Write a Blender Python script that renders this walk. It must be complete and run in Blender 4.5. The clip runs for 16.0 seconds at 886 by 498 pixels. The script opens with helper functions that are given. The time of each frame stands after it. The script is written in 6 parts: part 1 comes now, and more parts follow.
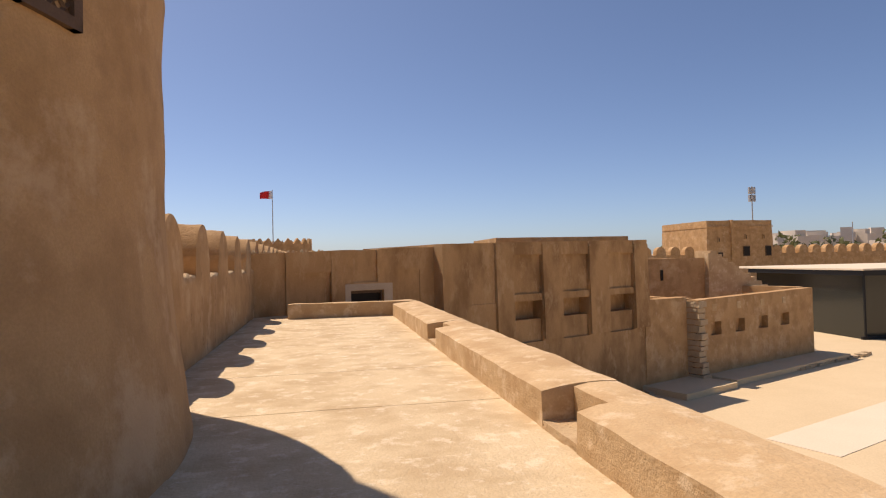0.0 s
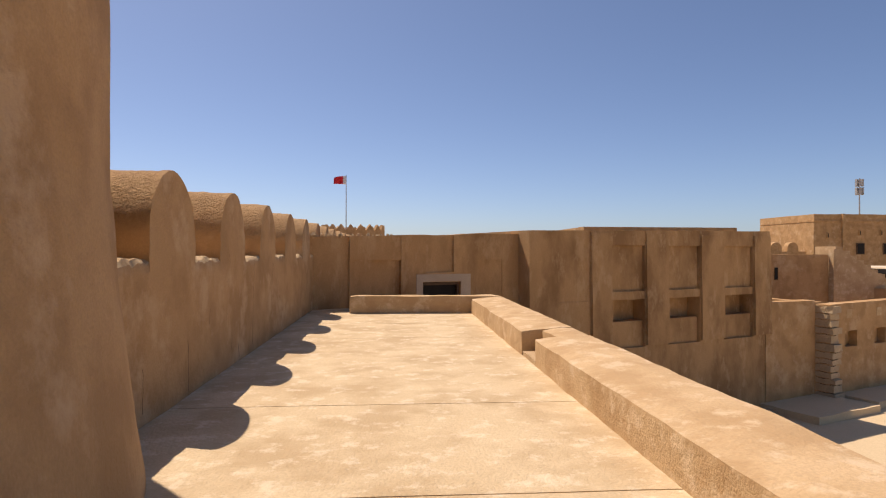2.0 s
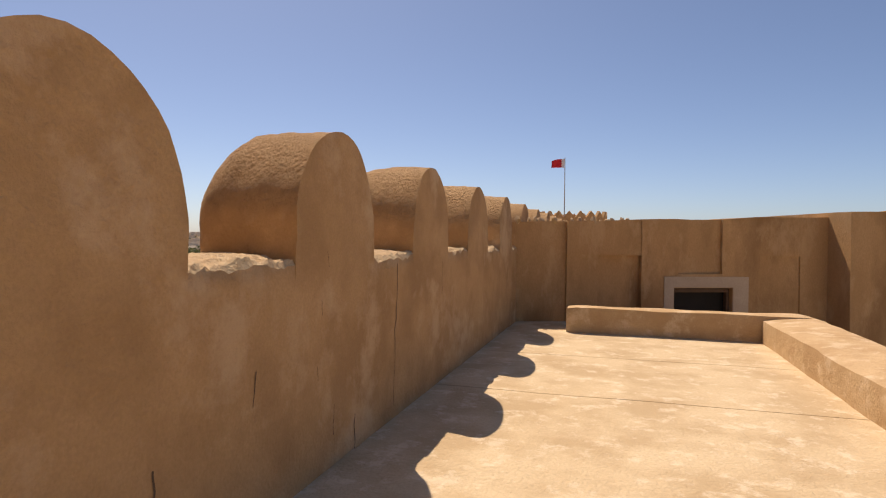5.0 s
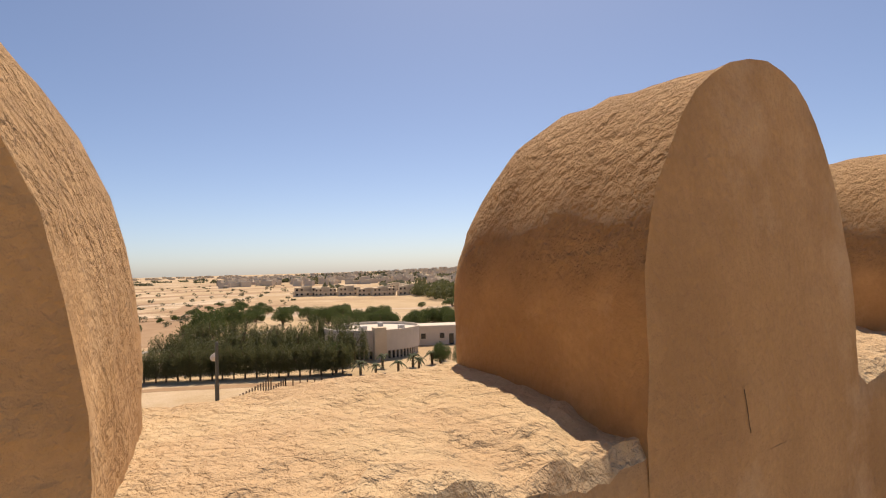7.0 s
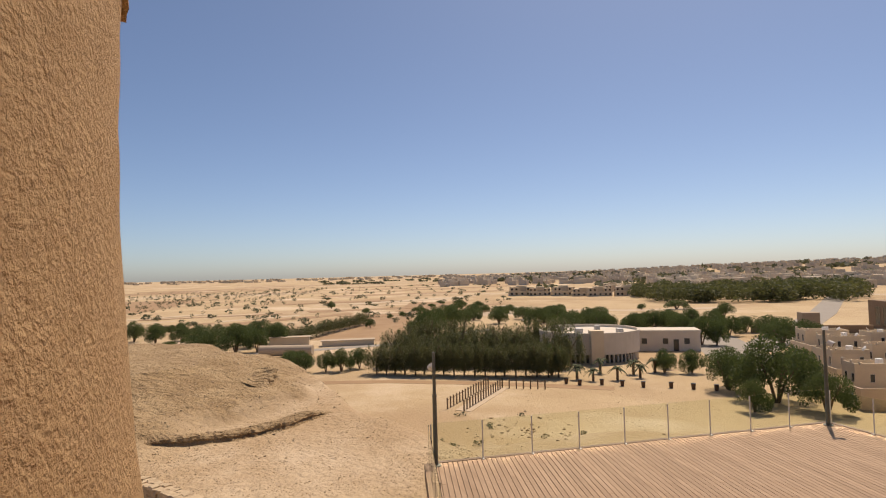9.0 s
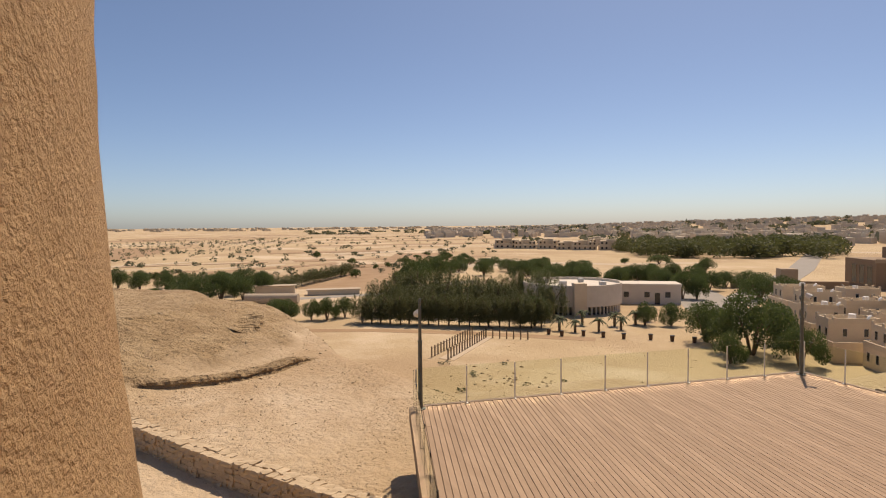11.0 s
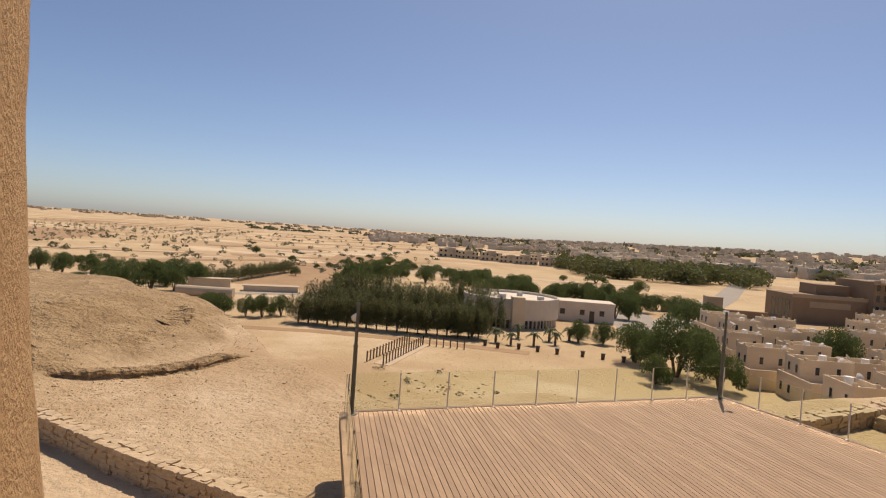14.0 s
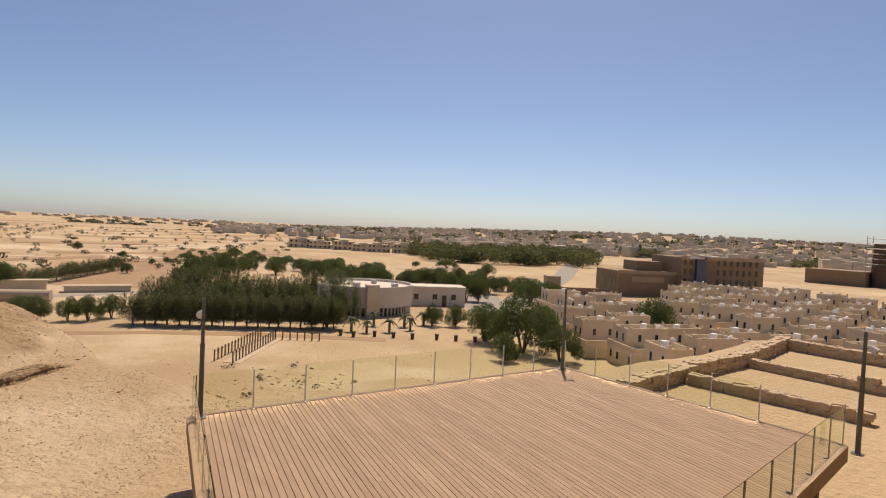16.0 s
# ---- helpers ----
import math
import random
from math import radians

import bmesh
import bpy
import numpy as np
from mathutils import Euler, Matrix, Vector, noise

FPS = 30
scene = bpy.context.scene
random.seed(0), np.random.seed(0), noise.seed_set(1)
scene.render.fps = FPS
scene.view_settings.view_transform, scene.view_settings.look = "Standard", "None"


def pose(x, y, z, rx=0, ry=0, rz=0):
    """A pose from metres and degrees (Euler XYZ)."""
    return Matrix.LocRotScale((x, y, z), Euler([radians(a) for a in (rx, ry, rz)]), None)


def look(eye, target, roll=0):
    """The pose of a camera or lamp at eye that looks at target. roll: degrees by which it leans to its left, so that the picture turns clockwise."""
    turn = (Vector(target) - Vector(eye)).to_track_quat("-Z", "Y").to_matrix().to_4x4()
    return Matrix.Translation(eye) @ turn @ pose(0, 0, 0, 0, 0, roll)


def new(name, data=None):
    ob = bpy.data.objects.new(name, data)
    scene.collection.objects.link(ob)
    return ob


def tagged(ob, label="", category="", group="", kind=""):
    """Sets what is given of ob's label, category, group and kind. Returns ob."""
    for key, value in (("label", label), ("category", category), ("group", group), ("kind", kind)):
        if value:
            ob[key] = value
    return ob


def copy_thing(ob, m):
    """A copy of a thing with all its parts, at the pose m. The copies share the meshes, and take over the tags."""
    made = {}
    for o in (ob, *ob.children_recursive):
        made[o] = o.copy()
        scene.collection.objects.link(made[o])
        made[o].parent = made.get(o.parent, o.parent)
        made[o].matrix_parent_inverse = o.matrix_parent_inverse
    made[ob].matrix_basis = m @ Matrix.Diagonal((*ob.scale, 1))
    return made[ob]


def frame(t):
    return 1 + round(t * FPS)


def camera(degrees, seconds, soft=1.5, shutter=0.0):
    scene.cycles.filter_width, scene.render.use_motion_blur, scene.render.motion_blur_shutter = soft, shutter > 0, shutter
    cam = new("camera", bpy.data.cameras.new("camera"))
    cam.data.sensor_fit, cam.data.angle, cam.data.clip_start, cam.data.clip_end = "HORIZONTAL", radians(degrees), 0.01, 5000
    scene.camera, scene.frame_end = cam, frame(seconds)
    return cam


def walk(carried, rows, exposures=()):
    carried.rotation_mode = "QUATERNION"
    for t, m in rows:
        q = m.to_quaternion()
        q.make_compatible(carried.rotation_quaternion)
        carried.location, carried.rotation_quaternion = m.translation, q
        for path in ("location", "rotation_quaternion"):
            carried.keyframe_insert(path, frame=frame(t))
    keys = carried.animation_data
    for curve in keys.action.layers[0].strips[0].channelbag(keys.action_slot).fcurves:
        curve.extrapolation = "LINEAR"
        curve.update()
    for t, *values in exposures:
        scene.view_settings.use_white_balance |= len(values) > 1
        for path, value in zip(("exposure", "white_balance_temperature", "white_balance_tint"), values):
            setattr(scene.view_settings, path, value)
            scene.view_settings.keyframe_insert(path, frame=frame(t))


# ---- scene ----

# ---------- camera and walk ----------
cam = camera(73.4, 16.0, soft=1.15)
PATH = [
    (0, (0.340, -1.757, 1.492), (0.734, 0.203, 1.532), -1.28),
    (0.5, (0.433, -1.128, 1.472), (0.697, 0.854, 1.490), -0.94),
    (1, (0.431, -0.507, 1.440), (0.592, 1.486, 1.452), -0.51),
    (1.5, (0.502, 0.129, 1.374), (0.629, 2.125, 1.388), -0.22),
    (2, (0.463, 0.928, 1.443), (0.616, 2.922, 1.452), 0.12),
    (2.5, (0.556, 1.664, 1.448), (0.703, 3.658, 1.466), 0.45),
    (3, (0.619, 2.287, 1.464), (0.684, 4.286, 1.484), 1.16),
    (5.5, (-0.130, 5.806, 1.505), (-0.891, 7.655, 1.446), 0.57),
    (6, (-0.408, 6.421, 1.557), (-1.393, 8.161, 1.512), 0.79),
    (6.5, (-0.579, 6.877, 1.577), (-1.850, 8.420, 1.627), 0.17),
    (7, (-0.995, 7.151, 1.688), (-2.548, 8.409, 1.753), -1.40),
    (7.5, (-1.487, 7.351, 1.963), (-3.294, 8.206, 2.037), -0.75),
    (8, (-2.039, 7.687, 1.991), (-3.931, 8.328, 2.073), -1.80),
    (8.5, (-2.158, 7.721, 2.010), (-4.055, 8.348, 2.101), -1.57),
    (10.8, (-2.249, 7.707, 1.861), (-4.115, 8.426, 1.823), -0.35),
    (11, (-2.251, 7.707, 1.867), (-4.130, 8.387, 1.784), -0.46),
    (11.5, (-2.255, 7.709, 1.822), (-4.155, 8.294, 1.600), -0.22),
    (12, (-2.253, 7.707, 1.798), (-4.145, 8.310, 1.553), -0.71),
    (12.5, (-2.248, 7.720, 1.847), (-4.128, 8.379, 1.675), -0.58),
    (13, (-2.250, 7.731, 1.908), (-4.100, 8.489, 1.837), -0.65),
    (13.5, (-2.258, 7.717, 1.931), (-4.096, 8.503, 1.883), 0.90),
    (14, (-2.272, 7.717, 1.901), (-4.079, 8.571, 1.845), 4.02),
    (14.5, (-2.279, 7.725, 1.888), (-4.068, 8.617, 1.819), 4.52),
    (15, (-2.310, 7.724, 1.876), (-4.025, 8.751, 1.809), 4.07),
    (15.5, (-2.355, 7.715, 1.877), (-3.953, 8.916, 1.811), 3.60),
    (16, (-2.386, 7.708, 1.869), (-3.929, 8.979, 1.802), 2.70),
]
walk(cam, [(t, look(eye, target, roll)) for t, eye, target, roll in PATH], [(0.0, 0.10, 7250, 17), (1.0, 0.22, 7250, 17), (2.5, 0.06, 7250, 17), (6.0, 0.10, 7650, 16), (7.0, 0.18, 7650, 15), (8.5, -0.04, 7500, 13), (16.0, -0.04, 7500, 13)])

# ---------- world, sun, exposure ----------
SUN_DIR = Vector((-0.405, 0.43, 1.0)).normalized()
world = bpy.data.worlds.new("world")
scene.world = world
world.use_nodes = True
wn = world.node_tree.nodes
sky = wn.new("ShaderNodeTexSky")
sky.sky_type = "NISHITA"
sky.sun_disc = False
sky.sun_elevation = math.asin(SUN_DIR.z)
sky.sun_rotation = math.atan2(SUN_DIR.x, SUN_DIR.y)
sky.altitude = 0
sky.air_density, sky.dust_density, sky.ozone_density = 0.66, 0.8, 5.8
bgn = wn["Background"]
bgn.inputs["Strength"].default_value = 0.12
world.node_tree.links.new(sky.outputs["Color"], bgn.inputs["Color"])
sl = bpy.data.lights.new("sun", "SUN")
sl.energy, sl.angle, sl.color = 4.7, radians(0.53), (1.0, 0.905, 0.79)
sun = new("sun", sl)
sun.rotation_euler = SUN_DIR.to_track_quat("Z", "Y").to_euler()


# ---------- materials ----------
def material(name, c1, c2, rough=0.9, scale=3.0, fine=60.0, bump=0.3, dist=0.01, metal=0.0, stretch=(1, 1, 1), stain=None,
             stain_amount=0.0, stain_scale=0.7, spec=0.3, obj_random=0.0, extra_bump=None, pale=None, pale_amount=0.0, pale_scale=1.0):
    """Two colours mixed by noise at two scales, a third for stains, and a bump of fine grain."""
    m = bpy.data.materials.new(name)
    m.use_nodes = True
    surface(m.node_tree, m.node_tree.nodes["Principled BSDF"], c1, c2, rough, scale, fine, bump, dist, metal, stretch, stain,
            stain_amount, stain_scale, spec, obj_random, extra_bump, pale, pale_amount, pale_scale)
    return m


def surface(nt, b, c1, c2, rough=0.9, scale=3.0, fine=60.0, bump=0.3, dist=0.01, metal=0.0, stretch=(1, 1, 1), stain=None, stain_amount=0.0,
            stain_scale=0.7, spec=0.3, obj_random=0.0, extra_bump=None, pale=None, pale_amount=0.0, pale_scale=1.0):
    """The nodes of one surface, wired into the shader b."""
    n, lk = nt.nodes, nt.links.new
    b.inputs["Roughness"].default_value = rough
    b.inputs["Metallic"].default_value = metal
    b.inputs["Specular IOR Level"].default_value = spec
    geo = n.new("ShaderNodeNewGeometry")
    mp = n.new("ShaderNodeMapping")
    mp.inputs["Scale"].default_value = stretch
    lk(geo.outputs["Position"], mp.inputs["Vector"])

    def nz(sc, det=6.0, rg=0.6):
        t = n.new("ShaderNodeTexNoise")
        t.inputs["Scale"].default_value, t.inputs["Detail"].default_value, t.inputs["Roughness"].default_value = sc, det, rg
        lk(mp.outputs["Vector"], t.inputs["Vector"])
        return t.outputs["Fac"]

    def ramp(src, a, bb):
        r = n.new("ShaderNodeMapRange")
        r.inputs["From Min"].default_value, r.inputs["From Max"].default_value = a, bb
        lk(src, r.inputs["Value"])
        return r.outputs["Result"]

    def mix(fac, a, bb):
        x = n.new("ShaderNodeMix")
        x.data_type = "RGBA"
        for src, sock in ((fac, "Factor"), (a, "A"), (bb, "B")):
            s_ = [i for i in x.inputs if i.name == sock and i.type == ("VALUE" if sock == "Factor" else "RGBA")][0]
            if isinstance(src, (tuple, list)):
                s_.default_value = (*src, 1)
            elif isinstance(src, float):
                s_.default_value = src
            else:
                lk(src, s_)
        return [o for o in x.outputs if o.type == "RGBA"][0]

    def mul(a, f):
        x = n.new("ShaderNodeMath")
        x.operation = "MULTIPLY"
        lk(a, x.inputs[0])
        x.inputs[1].default_value = f
        return x.outputs[0]

    col = mix(ramp(nz(scale), 0.3, 0.7), c1, c2)
    grain = ramp(nz(fine, 3.0), 0.35, 0.65)
    dark = tuple(v * 0.72 for v in c1)
    col = mix(mul(grain, 0.35), col, dark)
    if stain:
        col = mix(mul(ramp(nz(stain_scale, 5.0), 0.43, 0.60), stain_amount), col, stain)
    if pale:
        col = mix(mul(ramp(nz(pale_scale, 7.0, 0.7), 0.53, 0.63), pale_amount), col, pale)
    if obj_random:
        oi = n.new("ShaderNodeObjectInfo")
        col = mix(mul(oi.outputs["Random"], obj_random), col, dark)
    lk(col, b.inputs["Base Color"])
    h = nz(fine, 4.0)
    bp = n.new("ShaderNodeBump")
    bp.inputs["Strength"].default_value, bp.inputs["Distance"].default_value = bump, dist
    lk(h, bp.inputs["Height"])
    if extra_bump:
        sc, st, dd, vec = extra_bump
        mp2 = n.new("ShaderNodeMapping")
        mp2.inputs["Scale"].default_value = vec
        lk(geo.outputs["Position"], mp2.inputs["Vector"])
        t2 = n.new("ShaderNodeTexNoise")
        t2.inputs["Scale"].default_value, t2.inputs["Detail"].default_value = sc, 5.0
        t2.inputs["Roughness"].default_value = 0.62
        lk(mp2.outputs["Vector"], t2.inputs["Vector"])
        b2 = n.new("ShaderNodeBump")
        b2.inputs["Strength"].default_value, b2.inputs["Distance"].default_value = st, dd
        lk(t2.outputs["Fac"], b2.inputs["Height"])
        lk(bp.outputs["Normal"], b2.inputs["Normal"])
        lk(b2.outputs["Normal"], b.inputs["Normal"])
    else:
        lk(bp.outputs["Normal"], b.inputs["Normal"])


def blend_material(name, low, high, z0, z1):
    """One surface below and another above a ragged height."""
    m = bpy.data.materials.new(name)
    m.use_nodes = True
    nt = m.node_tree
    n, lk = nt.nodes, nt.links.new
    b1 = n["Principled BSDF"]
    b2 = n.new("ShaderNodeBsdfPrincipled")
    surface(nt, b1, **low)
    surface(nt, b2, **high)
    geo = n.new("ShaderNodeNewGeometry")
    sep = n.new("ShaderNodeSeparateXYZ")
    lk(geo.outputs["Position"], sep.inputs[0])
    t = n.new("ShaderNodeTexNoise")
    t.inputs["Scale"].default_value = 5.0
    lk(geo.outputs["Position"], t.inputs["Vector"])
    ad = n.new("ShaderNodeMath")
    ad.operation = "MULTIPLY_ADD"
    lk(t.outputs["Fac"], ad.inputs[0])
    ad.inputs[1].default_value = 0.35
    lk(sep.outputs["Z"], ad.inputs[2])
    r = n.new("ShaderNodeMapRange")
    r.inputs["From Min"].default_value, r.inputs["From Max"].default_value = z0 + 0.17, z1 + 0.17
    lk(ad.outputs[0], r.inputs["Value"])
    mx = n.new("ShaderNodeMixShader")
    lk(r.outputs["Result"], mx.inputs[0])
    lk(b1.outputs[0], mx.inputs[1])
    lk(b2.outputs[0], mx.inputs[2])
    lk(mx.outputs[0], n["Material Output"].inputs["Surface"])
    return m


def leaf_material(name, c1, c2, through_amount=0.3):
    m = material(name, c1, c2, 0.75, 0.5, 6, 0.0, 0.01, obj_random=0.3)
    n, lk = m.node_tree.nodes, m.node_tree.links.new
    tr = n.new("ShaderNodeBsdfTranslucent")
    tr.inputs["Color"].default_value = (c2[0] * 1.3, c2[1] * 1.4, c2[2], 1)
    mx = n.new("ShaderNodeMixShader")
    mx.inputs[0].default_value = through_amount
    lk(n["Principled BSDF"].outputs[0], mx.inputs[1])
    lk(tr.outputs[0], mx.inputs[2])
    lk(mx.outputs[0], n["Material Output"].inputs["Surface"])
    return m


def glass_material(name, tint, rough=0.0):
    m = bpy.data.materials.new(name)
    m.use_nodes = True
    b = m.node_tree.nodes["Principled BSDF"]
    b.inputs["Base Color"].default_value = (*tint, 1)
    b.inputs["Transmission Weight"].default_value = 1.0
    b.inputs["Roughness"].default_value = rough
    b.inputs["IOR"].default_value = 1.05
    return m


SMOOTH = dict(c1=(0.47, 0.285, 0.13), c2=(0.55, 0.345, 0.17), rough=0.92, scale=1.3, fine=55, bump=0.5, dist=0.012, stain=(0.30, 0.165, 0.07),
              stain_amount=0.5, stain_scale=1.6, extra_bump=(13.0, 0.6, 0.03, (1, 1, 1)), pale=(0.60, 0.42, 0.25), pale_amount=0.6, pale_scale=1.1)
ROUGH = dict(c1=(0.47, 0.29, 0.138), c2=(0.58, 0.37, 0.188), rough=0.95, scale=2.2, fine=60, bump=0.7, dist=0.012, stain=(0.35, 0.20, 0.09),
             stain_amount=0.35, stain_scale=13.0, extra_bump=(28.0, 1.0, 0.055, (1, 1, 1)))
M_plaster = material("plaster_smooth", **SMOOTH)
M_endwall = material("plaster_streaked", (0.43, 0.255, 0.115), (0.53, 0.33, 0.16), 0.92, 1.6, 50, 0.5, 0.012, stretch=(1, 1, 0.45), stain=(0.24, 0.13, 0.056),
                     stain_amount=0.75, stain_scale=0.9, extra_bump=(5.0, 0.3, 0.03, (1, 1, 1)), pale=(0.56, 0.38, 0.21), pale_amount=0.5, pale_scale=2.2)
M_rough = material("plaster_rough", **ROUGH)
M_merlon = blend_material("plaster_merlon", SMOOTH, ROUGH, 1.58, 1.72)
M_floor = material("plaster_floor", (0.60, 0.46, 0.285), (0.69, 0.55, 0.36), 0.9, 0.8, 40, 0.8, 0.014, stain=(0.46, 0.33, 0.19), stain_amount=0.75, stain_scale=1.3,
                   extra_bump=(13.0, 0.6, 0.02, (1, 1, 1)), pale=(0.80, 0.69, 0.52), pale_amount=0.5, pale_scale=4.0)
M_cap = material("parapet_cap_plaster", (0.53, 0.365, 0.20), (0.62, 0.44, 0.255), 0.92, 2.0, 45, 0.7, 0.012, stain=(0.42, 0.265, 0.13), stain_amount=0.6, stain_scale=1.8,
                 extra_bump=(7.0, 0.4, 0.03, (1, 1, 1)), pale=(0.70, 0.55, 0.37), pale_amount=0.6, pale_scale=3.0)
M_ledge = material("broken_ledge_stone", (0.56, 0.405, 0.235), (0.65, 0.49, 0.30), 0.95, 5, 60, 0.8, 0.015, stain=(0.5, 0.33, 0.19),
                   stain_amount=0.5, stain_scale=3.0, extra_bump=(16.0, 1.0, 0.04, (1, 1, 1)))
M_cement = material("grey_cement_patch", (0.46, 0.36, 0.26), (0.52, 0.42, 0.31), 0.9, 3, 40, 0.2, 0.005)
M_court = material("court_sand", (0.60, 0.465, 0.29), (0.66, 0.52, 0.335), 0.95, 0.4, 20, 0.25, 0.01)
M_court_path = material("court_path", (0.68, 0.57, 0.43), (0.72, 0.61, 0.47), 0.95, 0.5, 20, 0.2, 0.01)
M_stone = material("field_stone", (0.50, 0.37, 0.235), (0.62, 0.48, 0.32), 0.95, 4, 30, 0.5, 0.02, obj_random=0.4)
# near-black colour standing in for the shade inside doorway and window openings
M_dark = material("painted_shade_black", (0.02, 0.018, 0.016), (0.03, 0.025, 0.02), 0.9)
M_black = material("black_painted_metal", (0.02, 0.02, 0.022), (0.03, 0.03, 0.032), 0.45, 5, 80, 0.05, 0.001, metal=0.6)
M_post = material("grey_green_metal", (0.12, 0.125, 0.105), (0.16, 0.165, 0.14), 0.5, 5, 80, 0.05, 0.001, metal=0.4)
M_wood = material("deck_board_wood", (0.33, 0.215, 0.132), (0.46, 0.315, 0.205), 0.75, 1.5, 25, 0.3, 0.004, stretch=(0.3, 3.0, 3.0), obj_random=0.45)
M_fascia = material("fascia_timber", (0.20, 0.135, 0.08), (0.27, 0.185, 0.115), 0.75, 2.5, 40, 0.3, 0.004)
M_darkwood = material("dark_wood", (0.10, 0.06, 0.035), (0.15, 0.09, 0.055), 0.7, 4, 40, 0.3, 0.004)
M_glass = glass_material("balustrade_glass", (0.88, 0.93, 0.83))
M_darkglass = material("dark_curtain_glass", (0.012, 0.016, 0.015), (0.018, 0.022, 0.02), 0.12, 0.4, 5, 0.0, 0.001, spec=0.6)
M_white = material("white_render", (0.62, 0.54, 0.44), (0.70, 0.62, 0.52), 0.9, 0.5, 8, 0.1, 0.01)
M_cream = material("cream_render", (0.66, 0.53, 0.37), (0.76, 0.63, 0.46), 0.9, 0.35, 8, 0.1, 0.01, obj_random=0.35)
M_brown = material("brown_stone_cladding", (0.27, 0.185, 0.115), (0.31, 0.215, 0.135), 0.85, 0.4, 8, 0.1, 0.01)
M_tan = material("tan_cladding", (0.40, 0.30, 0.20), (0.45, 0.34, 0.23), 0.85, 0.4, 8, 0.1, 0.01)
M_win = material("window_pane_dark", (0.02, 0.022, 0.026), (0.03, 0.034, 0.04), 0.15, 1, 10, 0.0, 0.001, spec=0.6)
M_blue = material("blue_window_glass", (0.03, 0.06, 0.13), (0.05, 0.09, 0.18), 0.15, 0.3, 3, 0.0, 0.001, spec=0.6)
M_trunk = material("tree_bark", (0.16, 0.11, 0.07), (0.22, 0.16, 0.10), 0.95, 4, 30, 0.5, 0.02)
M_leaf = leaf_material("leaf_green", (0.065, 0.088, 0.032), (0.105, 0.13, 0.05))
M_leafdark = leaf_material("leaf_feathery", (0.095, 0.10, 0.042), (0.135, 0.135, 0.06), 0.25)
# dusty dry leaf, with the distance haze painted in as a paler tone
M_leaffar = leaf_material("leaf_dusty_hazed", (0.115, 0.115, 0.07), (0.145, 0.14, 0.09), 0.2)
M_palm = material("palm_frond", (0.085, 0.10, 0.045), (0.13, 0.14, 0.07), 0.8, 1, 10, 0.0, 0.01)
M_asphalt = material("asphalt", (0.30, 0.265, 0.225), (0.35, 0.31, 0.265), 0.95, 0.3, 6, 0.1, 0.01)
M_road = material("pale_dirt_track", (0.50, 0.385, 0.265), (0.55, 0.43, 0.30), 0.95, 0.2, 4, 0.1, 0.01)
M_rubble = material("pale_rubble", (0.47, 0.35, 0.215), (0.57, 0.43, 0.28), 0.95, 2, 14, 0.6, 0.03, obj_random=0.3)
M_field = material("brown_field_soil", (0.32, 0.20, 0.11), (0.39, 0.26, 0.15), 0.95, 0.15, 3, 0.2, 0.02)
M_red = material("red_flag_cloth", (0.55, 0.02, 0.03), (0.6, 0.03, 0.04), 0.8, 4, 60, 0.1, 0.002)
M_flagwhite = material("white_flag_cloth", (0.75, 0.74, 0.72), (0.8, 0.79, 0.77), 0.8, 4, 60, 0.1, 0.002)
M_metal = material("galvanised_metal", (0.42, 0.41, 0.40), (0.5, 0.49, 0.47), 0.5, 5, 60, 0.05, 0.001, metal=0.5)
M_lamp = material("white_lamp_shell", (0.62, 0.58, 0.54), (0.7, 0.66, 0.6), 0.5, 5, 60, 0.05, 0.001)
SAND = dict(c1=(0.47, 0.34, 0.195), c2=(0.57, 0.43, 0.265), rough=0.97, scale=0.05, fine=5.0, bump=0.6, dist=0.05, stain=(0.37, 0.25, 0.145),
            stain_amount=0.7, stain_scale=0.022, extra_bump=(2.6, 1.0, 0.22, (1, 1, 1)), pale=(0.66, 0.53, 0.385), pale_amount=0.6, pale_scale=0.014)


EARTH = dict(c1=(0.38, 0.26, 0.14), c2=(0.47, 0.335, 0.19), rough=0.97, scale=0.35, fine=7.0, bump=0.8, dist=0.06, stain=(0.29, 0.19, 0.098), stain_amount=0.7,
             stain_scale=0.5, extra_bump=(1.6, 1.0, 0.6, (1, 1, 2.4)))
M_mound = material("mound_earth", **EARTH)


